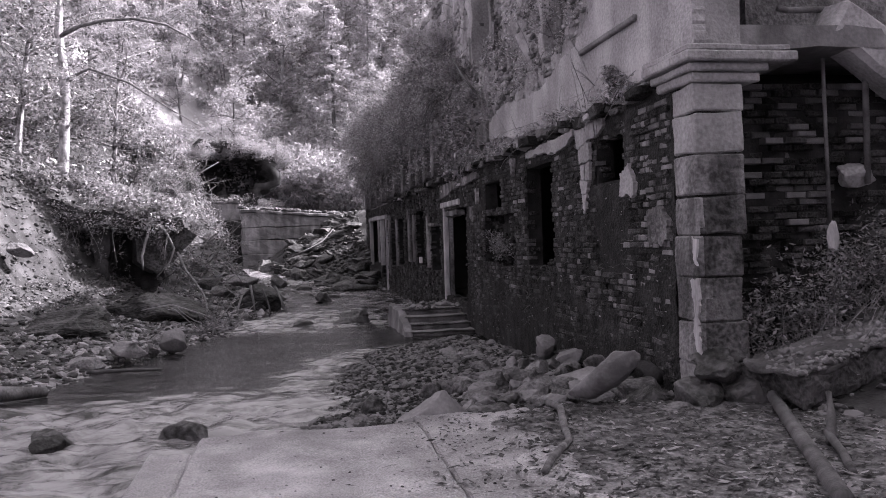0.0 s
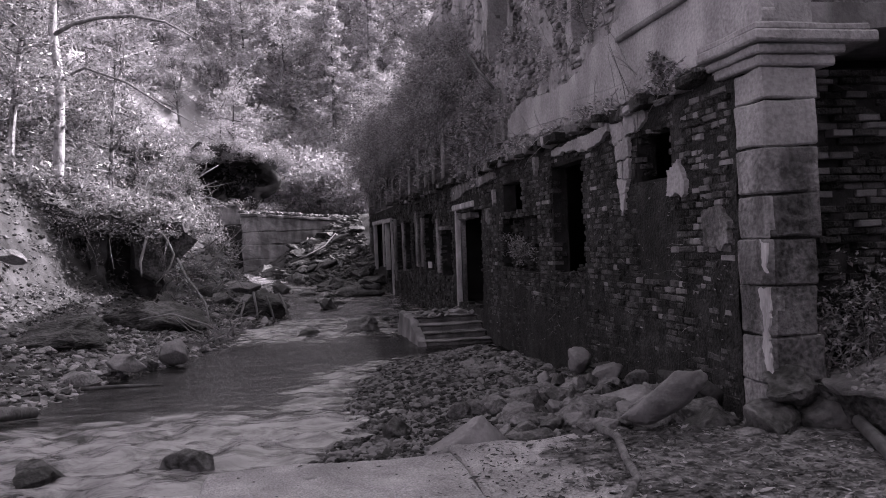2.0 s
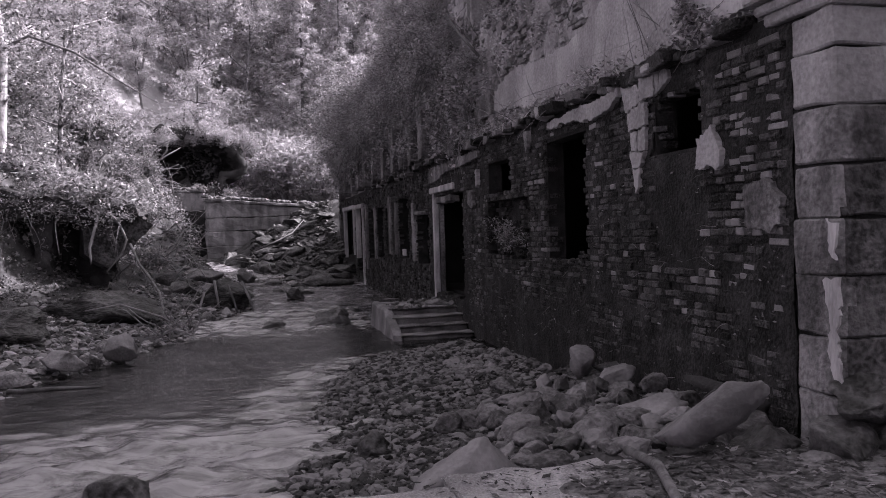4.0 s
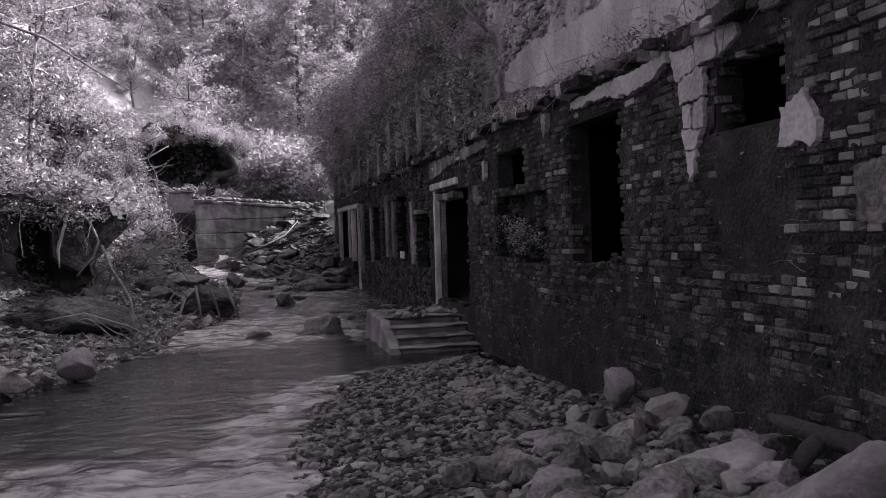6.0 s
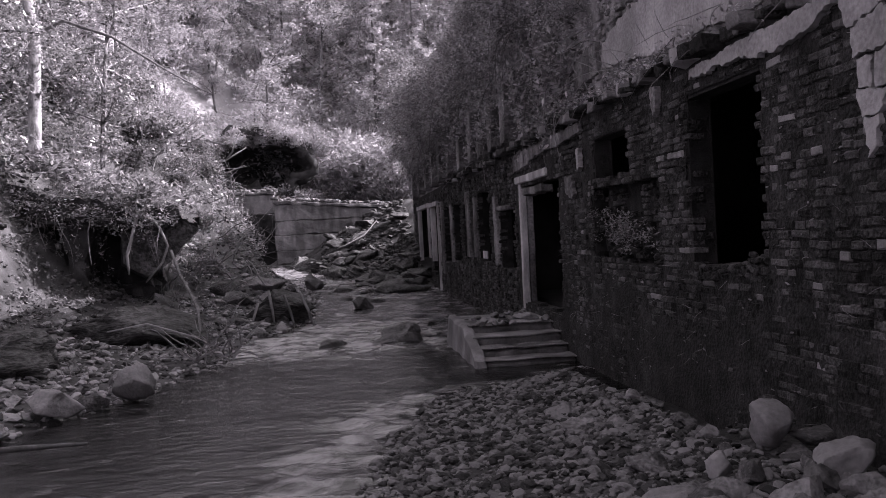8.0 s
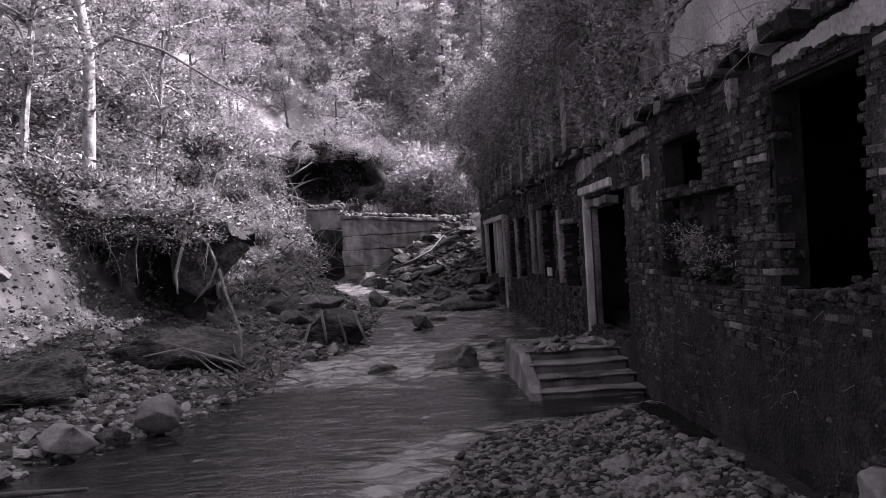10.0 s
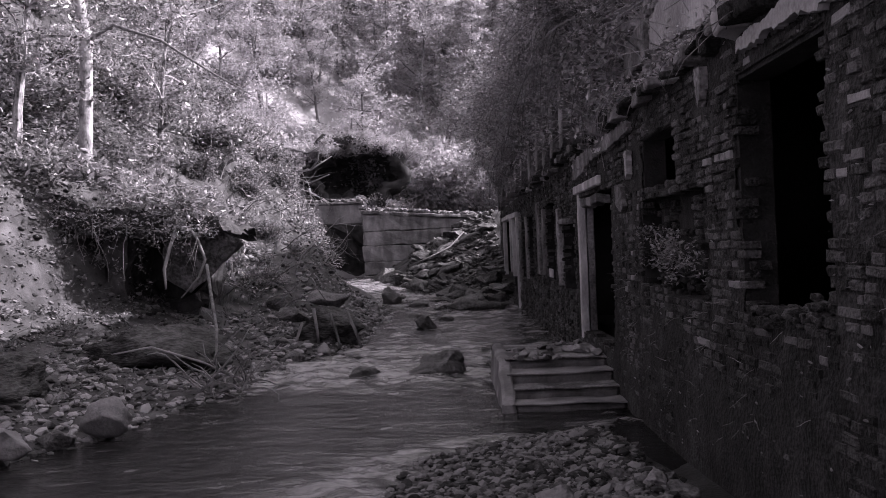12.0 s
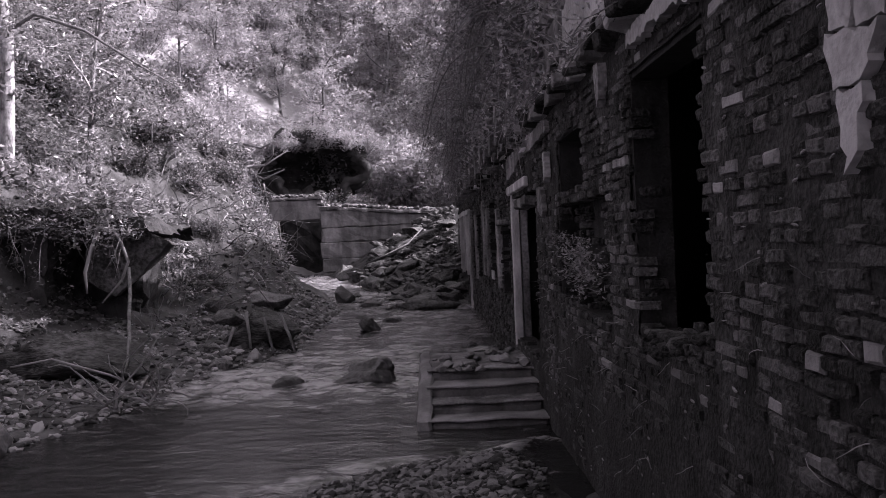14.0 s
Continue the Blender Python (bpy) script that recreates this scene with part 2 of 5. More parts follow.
def tube(points, radii, sides=6):
    """Verts and faces of a tapered tube along points."""
    verts, faces = [], []
    pts = [Vector(p) for p in points]
    for i, p in enumerate(pts):
        d = (pts[min(i + 1, len(pts) - 1)] - pts[max(i - 1, 0)]).normalized()
        a = d.orthogonal().normalized()
        b = d.cross(a)
        for k in range(sides):
            w = 2 * math.pi * k / sides
            verts.append(p + (a * math.cos(w) + b * math.sin(w)) * radii[i])
        if i:
            for k in range(sides):
                q = (k + 1) % sides
                faces.append(((i - 1) * sides + k, (i - 1) * sides + q, i * sides + q, i * sides + k))
    faces.append(tuple(range(sides))[::-1])
    faces.append(tuple(range((len(pts) - 1) * sides, len(pts) * sides)))
    return verts, faces


class Heap:
    """Gathers many small pieces into one mesh."""

    def __init__(self):
        self.v, self.f, self.n = [], [], 0

    def add(self, verts, faces):
        self.v.append(np.asarray([tuple(v) for v in verts], float))
        self.f.extend([tuple(i + self.n for i in f) for f in faces])
        self.n += len(verts)

    def link(self, name, material, parent=None, smooth=False):
        return link_mesh(name, np.concatenate(self.v).tolist(), self.f, material, parent, smooth)


def wander(start, ahead, length, steps, bend, rng, droop=0.0):
    p, d = Vector(start), Vector(ahead).normalized()
    out = [p.copy()]
    for _ in range(steps):
        d = (d + Vector((rng.uniform(-bend, bend), rng.uniform(-bend, bend), rng.uniform(-bend, bend) - droop))).normalized()
        p = p + d * length / steps
        out.append(p.copy())
    return out


def leaf_cloud(centres, radius, count, size, rng, squash=0.8):
    """Folded leaves scattered round some centres: verts and faces."""
    c = np.array(centres)[rng.integers(0, len(centres), count)]
    d = rng.normal(size=(count, 3))
    d /= np.linalg.norm(d, axis=1)[:, None]
    c = c + d * (radius * rng.random(count) ** 0.5)[:, None] * (1, 1, squash)
    a = rng.normal(size=(count, 3)) * (1, 1, 0.6)
    a /= np.linalg.norm(a, axis=1)[:, None]
    b = np.cross(a, rng.normal(size=(count, 3)) * 0.5 + (0, 0, 1.0))
    b /= np.linalg.norm(b, axis=1)[:, None] + 1e-9
    nrm = np.cross(a, b)
    s = size * rng.uniform(0.6, 1.3, (count, 1))
    v = np.stack([c - a * s, c - b * s * 0.4 + nrm * s * 0.12, c + a * s, c + b * s * 0.4 + nrm * s * 0.12], 1).reshape(-1, 3)
    k = np.arange(count)[:, None] * 4
    f = np.concatenate([k + (0, 1, 2), k + (0, 2, 3)])
    return v, f


# ---------------------------------------------------------------- the ground
LEFT_Y = [-14, 7.5, 8.6, 9.3, 10, 11.4, 12.6, 13.9, 15.6, 17.5, 20.3, 22.6, 27.7, 33, 37, 42, 60]
LEFT_X = [-8, -7, -5.8, -4.6, -3.75, -3.4, -2.9, -2.4, -1.95, -1.75, -0.75, -0.6, -0.7, -1.5, -2.8, -4.7, -4.9]
RIGHT_Y = [-14, 4.4, 5.2, 6.7, 7.9, 9.6, 11.1, 12, 12.6, 13.0, 20, 20.8, 28.8, 34.5, 37, 42, 60]
RIGHT_X = [-1.3, -1.3, -1.0, -0.4, 0.0, 0.05, 0.55, 0.85, 1.7, 3.2, 3.2, 2.5, 2.4, 0.9, -0.5, -2.95, -2.95]


def ramp(v, pts):
    return float(np.interp(v, [p[0] for p in pts], [p[1] for p in pts]))


def water_level(y):
    return ramp(y, ((16, 0.0), (18, 0.03), (26, 0.06), (33, 0.1), (34, 0.3), (38, 0.42), (41, 0.6), (60, 0.75)))


BANK = ((0, -0.02), (0.4, 0.1), (1.5, 0.26), (2.7, 0.45), (3.6, 0.8), (4.1, 1.15), (4.5, 1.9), (5.1, 2.85), (6.2, 4.4), (8, 6.2), (12, 10), (18, 15.5), (40, 36), (90, 62))
# above the pool the bank stands close to the stream and rises at once
STEEP = ((0, -0.02), (0.3, 0.15), (1.0, 0.55), (1.6, 1.3), (2.2, 2.5), (3.2, 4.2), (5, 6.2), (10, 11), (18, 18), (40, 37), (90, 62))


def height(x, y):
    xl, xr, w = float(np.interp(y, LEFT_Y, LEFT_X)), float(np.interp(y, RIGHT_Y, RIGHT_X)), water_level(y)
    p = Vector((x, y, 0))
    if x < xl:
        d = xl - x
        k = ramp(y, ((23, 0), (30, 1)))
        z = w + (1 - k) * ramp(d, BANK) + k * ramp(d, STEEP) + min(d, 6) * 0.05 * noise.noise(p * 0.9) + min(d, 1) * 0.05 * noise.noise(p * 3.1)
    elif x < xr:
        e = min(x - xl, xr - x)
        z = w - 0.02 - min(0.3, e * 0.3) + 0.05 * noise.noise(p * 1.7)
    else:
        d = x - xr
        z = w + min(0.13 * d, 0.32) - 0.02 + min(d, 0.7) * 0.07 * noise.noise(p * 1.6)
        foot = ramp(x, ((2.35, 0), (2.7, 1))) * ramp(y, ((7.2, 0), (8.6, 1)))
        z -= foot * 0.26
        if y < 5.6:
            z = min(z, 0.24) if x < 2.6 else z
    if x > 2.6 and y < 9:
        k = min(1, max(0, (x - 2.9) / 2.5))
        z = max(z, 0.25 + 0.95 * k * k * (3 - 2 * k) * min(1, max(0, (y - 2.5) / 3)) + 0.06 * noise.noise(p * 2))
    if 28 < y < 44 and x > -3:
        k, q = min(1, max(0, (x + 2.9 - (42 - y) * 0.36) / 5.4)), min(1, max(0, (y - 29) / 9))
        z = max(z, w - 0.1 + 2.9 * k * q + 0.12 * noise.noise(p * 1.4))
    front = 46.5 if -5.4 < x < -2.95 else 42.4
    if y > front:
        k = min(1, (y - front) / 0.6)
        up = 3.25 + ramp(y, ((42, 0), (50, 0.5), (62, 3.5), (90, 22), (160, 75), (260, 120))) + 0.3 * noise.noise(p * 0.25)
        side = ramp(-4 - x, BANK) if x < -4 else max(0, x - 6) * 0.3
        z = z * (1 - k) + k * max(up + side * 0.8, z)
    # unseen slope added behind the start to block low sky light
    if y < -5:
        z = max(z, ramp(-5 - y, ((0, 0.3), (3, 1.5), (12, 12), (25, 27))) + 0.4 * noise.noise(p * 0.3))
    # its steep near end is added out of view to shade the slab
    if x > 7.5:
        z = max(z, 0.5 + min((x - 7.5) * ramp(y, ((6, 1.7), (14, 0.3))), ramp(y, ((6, 17), (14, 40)))) + 0.4 * noise.noise(p * 0.3))
    return z


def spaced(*runs):
    out = []
    for a, b, s in runs:
        out.extend(np.arange(a, b, s).tolist())
    return out


GX = spaced((-140, -40, 10), (-40, -14, 1.3), (-14, -7, 0.4), (-7, 4, 0.16), (4, 9, 0.5), (9, 40, 2.5), (40, 131, 10))
GY = spaced((-30, 0, 3), (0, 4, 0.4), (4, 26, 0.16), (26, 46, 0.35), (46, 80, 2), (80, 281, 10))
gv = [(x, y, height(x, y)) for y in GY for x in GX]
nx = len(GX)
gf = [(j * nx + i, j * nx + i + 1, (j + 1) * nx + i + 1, (j + 1) * nx + i) for j in range(len(GY) - 1) for i in range(nx - 1)]
ground = link_mesh("ground", gv, gf, M_EARTH, smooth=True)
ground.data.materials.append(M_HILL)
ground.data.materials.append(M_WALL_FOOT)
for poly in ground.data.polygons:
    c = poly.center
    if c.y > 46 or c.x < -12 or c.x > 8 or c.y < -6:
        poly.material_index = 1
    elif c.x > 2.42 + 0.12 * noise.noise(c * 2) and 7.4 < c.y < 15:
        # strip beside the wall: wet mud with the wall's shadow painted in
        poly.material_index = 2
tagged(ground, "gravelly stream bed and earth banks rising to wooded slopes", "ground", kind="structure")

WX = np.concatenate([np.arange(-12, -4, 0.2), np.arange(-4, 3.3, 0.06)])
WY = np.concatenate([np.arange(-8, 3, 0.5), np.arange(3, 20, 0.055), np.arange(20, 44, 0.16)])


def broken(x, y):
    """The stream runs quietly in the pool, and breaks into riffles above it, below it and along the gravel bar."""
    xr = float(np.interp(y, RIGHT_Y, RIGHT_X))
    pool = ramp(y, ((3, 0.9), (8.3, 0.85), (9.2, 0.25), (10.5, 0.1), (15, 0.15), (16.6, 0.75), (19, 0.6), (34, 0.75), (40, 1)))
    along = 0.8 * max(0, 1 - abs(xr - 0.45 - x) / 0.8) if 8 < y < 13.2 else 0
    return min(1, max(pool, along))


def ripple(x, y):
    rough = broken(x, y)
    p = Vector((x * 0.8 + y * 0.25, y * 1.5, 0))
    return 2.2 * rough * (0.045 * noise.noise(p * 1.6) + 0.028 * noise.noise(p * 4.3) + 0.012 * noise.noise(p * 9))


wv = [(x, y, water_level(y) + ripple(x, y)) for y in WY for x in WX]
nw = len(WX)
wf = [(j * nw + i, j * nw + i + 1, (j + 1) * nw + i + 1, (j + 1) * nw + i) for j in range(len(WY) - 1) for i in range(nw - 1)]
water = link_mesh("water", wv, wf, M_WATER, smooth=True)
water.data.attributes.new("broken", "FLOAT", "POINT").data.foreach_set("value", [broken(x, y) for y in WY for x in WX])
tagged(water, "shallow mountain stream with riffles and a dark pool", "water", kind="structure")

# ---------------------------------------------------------------- the ruined building
WALL = 2.95
# openings of the facade: y from, y to, z from, z to
OPEN = [(6.7, 7.36, 2.42, 2.8), (9.0, 10.14, 1.4, 2.74), (11.7, 12.72, 2.3, 2.7), (10.92, 12.85, 1.38, 2.14), (14.45, 16.75, 0.6, 2.4),
        (17.35, 18.5, 1.1, 2.15), (19.6, 20.9, 1.15, 2.55), (22.2, 23.0, 1.2, 2.4), (23.6, 24.6, 1.1, 2.45), (25.6, 26.6, 1.0, 2.5), (27.7, 29.6, 0.5, 2.65), (30.3, 33.6, 0.3, 2.7)]

WIDE = [(a - 0.05, b + 0.05, c - 0.05, d + 0.05) for a, b, c, d in OPEN]


def inside_opening(y, z, grow=0.0):
    return any(a - grow < y < b + grow and c - grow < z < d + grow for a, b, c, d in OPEN)


def wall_with_openings(name, x0, x1, y0, y1, z0, z1, material, label):
    ys = sorted({y0, y1, *(v for o in WIDE for v in o[:2] if y0 < v < y1)})
    zs = sorted({z0, z1, *(v for o in WIDE for v in o[2:] if z0 < v < z1)})
    bm = bmesh.new()
    solid = lambda i, j: 0 <= i < len(ys) - 1 and 0 <= j < len(zs) - 1 and not inside_opening((ys[i] + ys[i + 1]) / 2, (zs[j] + zs[j + 1]) / 2, 0.049)
    quad = lambda pts: bm.faces.new([bm.verts.new(p) for p in pts])
    for i in range(len(ys) - 1):
        for j in range(len(zs) - 1):
            if not solid(i, j):
                continue
            a, b, c, d = ys[i], ys[i + 1], zs[j], zs[j + 1]
            quad([(x0, b, c), (x0, a, c), (x0, a, d), (x0, b, d)])
            quad([(x1, a, c), (x1, b, c), (x1, b, d), (x1, a, d)])
            if not solid(i - 1, j):
                quad([(x0, a, c), (x1, a, c), (x1, a, d), (x0, a, d)])
            if not solid(i + 1, j):
                quad([(x1, b, c), (x0, b, c), (x0, b, d), (x1, b, d)])
            if not solid(i, j - 1):
                quad([(x0, b, c), (x1, b, c), (x1, a, c), (x0, a, c)])
            if not solid(i, j + 1):
                quad([(x0, a, d), (x1, a, d), (x1, b, d), (x0, b, d)])
    bmesh.ops.remove_doubles(bm, verts=bm.verts[:], dist=0.0005)
    me = bpy.data.meshes.new(name)
    bm.to_mesh(me)
    bm.free()
    me.materials.append(material)
    return tagged(new(name, me), label, "wall", kind="structure")


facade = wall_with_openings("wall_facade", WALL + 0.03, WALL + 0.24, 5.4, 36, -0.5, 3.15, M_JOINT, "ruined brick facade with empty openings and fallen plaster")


def set_wall(name, bounds, material, label, seed, step=0.5, jitter=0.03):
    bm = rough_box(*bounds, step=step, jitter=jitter, seed=seed, bevel=0)
    me = bpy.data.meshes.new(name)
    bm.to_mesh(me)
    bm.free()
    me.materials.append(material)
    return tagged(new(name, me), label, "wall", kind="structure")


# the upper storey: a row of empty windows in crumbling brick
UPPER_OPEN = [(8.75, 9.3, 4.3, 5.9), (12.2, 13.5, 5.05, 6.7), (16.4, 17.5, 4.7, 6.3)]
upper = thing("wall_upper", "upper storey wall of bare crumbling brick under hanging growth", "wall", kind="structure")
edges = [5.15] + [v for a, b, c, d in UPPER_OPEN for v in (a, b)] + [20.0]
for i in range(0, len(edges), 2):
    part("pier", rough_box(WALL + 0.14, WALL + 0.5, edges[i], edges[i + 1], 3.1, 7.4, 0.4, 0.05, i + 1, 0), M_ROOFMASS, upper)
for i, (a, b, c, d) in enumerate(UPPER_OPEN):
    part("breast", rough_box(WALL + 0.15, WALL + 0.49, a - 0.02, b + 0.02, 3.1, c, 0.3, 0.05, i + 11, 0), M_ROOFMASS, upper)
    part("head", rough_box(WALL + 0.15, WALL + 0.49, a - 0.02, b + 0.02, d, 7.38, 0.3, 0.05, i + 21, 0), M_ROOFMASS, upper)
    part("reveal", rough_box(WALL + 0.02, WALL + 0.46, b - 0.09, b + 0.05, c - 0.1, d - 0.2, 0.12, 0.035, i + 31, 0.01), M_PLASTER, upper, "pale plaster left in the window reveal")
    part("reveal", rough_box(WALL + 0.05, WALL + 0.4, a - 0.16, a + 0.02, c + 0.05, d - 0.4, 0.1, 0.04, i + 41, 0.01), M_PLASTER_OLD, upper)
set_wall("wall_upper_far", (WALL + 0.12, WALL + 0.5, 20.0, 36, 3.1, 5.2), M_ROOFMASS, "lower far end of the upper wall", 2)
# inner walls and slabs added behind the openings, coloured with the rooms' shade
set_wall("wall_back", (7.2, 7.5, 5.4, 36, 0, 7.4), M_DARK, "inner wall of the ruin, room shade in its near-black colour", 3, 2)
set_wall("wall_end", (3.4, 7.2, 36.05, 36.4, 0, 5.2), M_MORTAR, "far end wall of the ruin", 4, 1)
set_wall("ceiling", (3.41, 7.2, 6.6, 36, 3.2, 3.4), M_DARK, "ceiling slab of the ruin, room shade in its near-black colour", 5, 2)
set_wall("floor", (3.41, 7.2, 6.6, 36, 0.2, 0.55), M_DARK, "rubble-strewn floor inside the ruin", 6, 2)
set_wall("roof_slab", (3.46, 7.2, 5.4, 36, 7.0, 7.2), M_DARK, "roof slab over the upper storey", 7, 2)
# back of the hollow, near black with its shade put into the colour
set_wall("wall_hollow_back", (WALL + 0.2, WALL + 0.44, 10.7, 13.0, 1.2, 2.24), M_JOINT, "broken back of a hollow in the facade", 12, 0.12, 0.07)
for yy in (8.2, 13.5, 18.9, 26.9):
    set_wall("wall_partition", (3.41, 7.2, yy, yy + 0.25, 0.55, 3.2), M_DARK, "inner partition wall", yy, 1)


# ---------------------------------------------------------------- the facade's pieces
def brick_data(seed):
    """A worn brick, its face towards -x."""
    rng = random.Random(seed)
    j = lambda a: rng.uniform(-a, a)
    v = []
    for x, gy, gz in ((0.12, 0, 0), (0.008 + j(0.004), 0, 0), (-0.006 + j(0.006), 0.012, 0.01)):
        for sy, sz in ((-1, -1), (1, -1), (1, 1), (-1, 1)):
            v.append((x + j(0.004), sy * (0.105 - gy * rng.uniform(0.4, 2.2)) + j(0.003), sz * (0.0288 - gz * rng.uniform(0.3, 1.3)) + j(0.002)))
    f = [(a, a + 4, (a + 1) % 4 + 4, (a + 1) % 4) for a in range(4)] + [(a + 4, a + 8, (a + 1) % 4 + 8, (a + 1) % 4 + 4) for a in range(4)] + [(11, 10, 9, 8)]
    return v, [q[::-1] for q in f]


BRICKS = [brick_data(s) for s in range(12)]
BRICK_MESH = []
for material in (M_BRICK, M_BRICK_PALE):
    row = []
    for v, f in BRICKS:
        me = bpy.data.meshes.new("brick")
        me.from_pydata(v, [], f)
        me.materials.append(material)
        row.append(me)
    BRICK_MESH.append(row)


def ragged(y, z):
    return 0.05 * noise.noise(Vector((y * 5, z * 5, 3.3)))


def lay_bricks(y0, y1, z0, z1, seed, apart=None, skip=0.07, face=WALL, depth=0.02, holes=True, gaps=()):
    """Courses of worn bricks on the facade. apart(y, z): whether a brick there is a piece of its own."""
    rng = random.Random(seed)
    far, pale_far, singles = Heap(), Heap(), 0
    rows = int((z1 - z0) / 0.0655)
    for r in range(rows):
        z = z0 + (r + 0.5) * 0.0655
        header = r % 3 != 1
        y = y0 + (r % 2) * 0.06
        while y < y1 - 0.1:
            length = rng.choice((0.105, 0.11, 0.12) if header else (0.11, 0.16, 0.21, 0.22))
            yy, y = y + length / 2, y + length
            g = ragged(yy, z) + rng.uniform(-0.03, 0.03)
            if holes and inside_opening(yy + g, z + g * 0.6, 0.01 + length * 0.25):
                continue
            if any(a < yy + g < b and c < z + g < d for a, b, c, d in gaps):
                continue
            worn = noise.noise(Vector((yy * 0.8, z * 1.1, seed)))
            if rng.random() < skip + max(0, worn - 0.28) * 0.9:
                continue
            back = 0.004 + rng.uniform(-depth, depth) * 0.6 + max(0, worn) * 0.04 + (0.05 if rng.random() < 0.06 else 0)
            if holes and 6.6 < yy < 7.45 and 1.4 < z < 2.85:
                back += 0.05
            pale = rng.random() < (0.55 if yy < 6.2 and z > 1.0 else 0.18 if 1.28 < z < 1.42 and yy < 7.4 else 0.05 if z > 1 else 0.02)
            m = pose(face + back, yy, z + rng.uniform(-0.006, 0.006), rng.uniform(-2.5, 2.5), rng.uniform(-3, 3), rng.uniform(-3, 3)) @ Matrix.Diagonal((1, length / 0.222, rng.uniform(0.8, 1.03), 1))
            kind = rng.randrange(len(BRICKS))
            if apart and apart(yy, z) and singles < 300:
                ob = new("brick", BRICK_MESH[pale][kind])
                ob.parent = facade
                ob.matrix_basis = m
                singles += 1
            else:
                v, f = BRICKS[kind]
                (pale_far if pale else far).add([m @ Vector(p) for p in v], f)
    return far, pale_far


def patch(name, outline, x, thick, material, parent, seed=0, label=""):
    """A flake of plaster with a broken outline, given as (y, z) corners."""
    pts, rng = [], random.Random(seed)
    for (a, b), (c, d) in zip(outline, outline[1:] + outline[:1]):
        n = max(1, int(math.hypot(c - a, d - b) / 0.035))
        for k in range(n):
            y, z = a + (c - a) * k / n, b + (d - b) * k / n
            w = 0.03 * noise.noise(Vector((y * 6, z * 6, seed)))
            pts.append((y + w + rng.uniform(-0.014, 0.014), z + w + rng.uniform(-0.014, 0.014)))
    bm = bmesh.new()
    f = bm.faces.new([bm.verts.new((x, y, z)) for y, z in pts])
    if f.normal.x > 0:
        f.normal_flip()
    f.normal_update()
    out = bmesh.ops.extrude_face_region(bm, geom=[f])
    for v in out["geom"]:
        if isinstance(v, bmesh.types.BMVert):
            v.co.x += thick
    bmesh.ops.recalc_face_normals(bm, faces=bm.faces[:])
    return part(name, bm, material, parent, label)


for piece in ([(7.97, 3.06), (7.62, 3.07), (7.6, 2.88), (7.86, 2.8)], [(7.6, 3.07), (7.32, 3.07), (7.33, 2.9), (7.58, 2.88)], [(7.3, 3.07), (7.08, 3.07), (7.07, 2.97), (7.31, 2.91)],
              [(7.84, 2.79), (7.6, 2.86), (7.49, 2.85), (7.5, 2.66), (7.82, 2.62)], [(7.81, 2.605), (7.67, 2.61), (7.68, 2.435), (7.79, 2.44)], [(7.655, 2.62), (7.5, 2.64), (7.52, 2.45), (7.665, 2.435)],
              [(7.79, 2.42), (7.54, 2.43), (7.6, 2.28), (7.76, 2.28)], [(7.75, 2.265), (7.61, 2.265), (7.67, 2.1), (7.71, 2.05)]):
    patch("plaster_flake", piece, WALL - 0.035 - 0.012 * noise.noise(Vector((*piece[0], 0)) * 4), 0.045, M_PLASTER, facade, 1)
patch("plaster_flake", [(6.6, 2.4), (6.5, 2.44), (6.42, 2.52), (6.36, 2.44), (6.3, 2.3), (6.31, 2.15), (6.45, 2.2), (6.66, 2.18)], WALL - 0.04, 0.05, M_PLASTER, facade, 2)
patch("plaster_flake", [(9.96, 2.99), (9.96, 2.92), (9.3, 2.92), (8.9, 2.87), (8.55, 2.86), (8.15, 2.93), (7.99, 3.0), (7.99, 3.06), (9.0, 3.04)], WALL - 0.05, 0.06, M_PLASTER, facade, 3)
patch("plaster_flake", [(16.9, 3.0), (13.2, 3.02), (13.1, 2.9), (14.3, 2.86), (15.4, 2.84), (16.3, 2.74), (16.95, 2.7)], WALL - 0.04, 0.05, M_PLASTER_OLD, facade, 4)
patch("plaster_flake", [(6.0, 2.0), (5.75, 2.05), (5.6, 1.95), (5.58, 1.72), (5.7, 1.68), (5.98, 1.74)], WALL - 0.04, 0.05, M_PLASTER_OLD, facade, 5)
patch("plaster_flake", [(10.85, 3.0), (10.7, 3.0), (10.72, 2.78), (10.78, 2.72)], WALL - 0.05, 0.06, M_PLASTER_OLD, facade, 8)
patch("plaster_flake", [(13.3, 2.7), (13.2, 2.72), (13.2, 2.45), (13.28, 2.42)], WALL - 0.05, 0.06, M_PLASTER, facade, 9)
patch("plaster_flake", [(13.9, 2.42), (13.6, 2.4), (13.5, 2.15), (13.65, 2.12), (13.85, 2.2)], WALL - 0.04, 0.05, M_PLASTER_OLD, facade, 10)

# what is left of the render coat: a crust that comes and goes over the bricks
cv, cf, index = [], [], {}
CY, CZ = np.arange(5.5, 17.05, 0.06), np.arange(-0.3, 3.07, 0.06)
for i, y in enumerate(CY):
    for j, z in enumerate(CZ):
        q = Vector((0, y, z))
        n1 = noise.noise(Vector((0, y * 0.7, z * 1.1))) + 0.6 * noise.noise(q * 2.7) + 0.35 * noise.noise(q * 7)
        low = max(0, 1.5 - z) * 0.75
        index[i, j] = len(cv)
        cv.append((WALL + 0.007 - 0.024 * (n1 + low - 0.25) + 0.006 * noise.noise(q * 19), y, z))
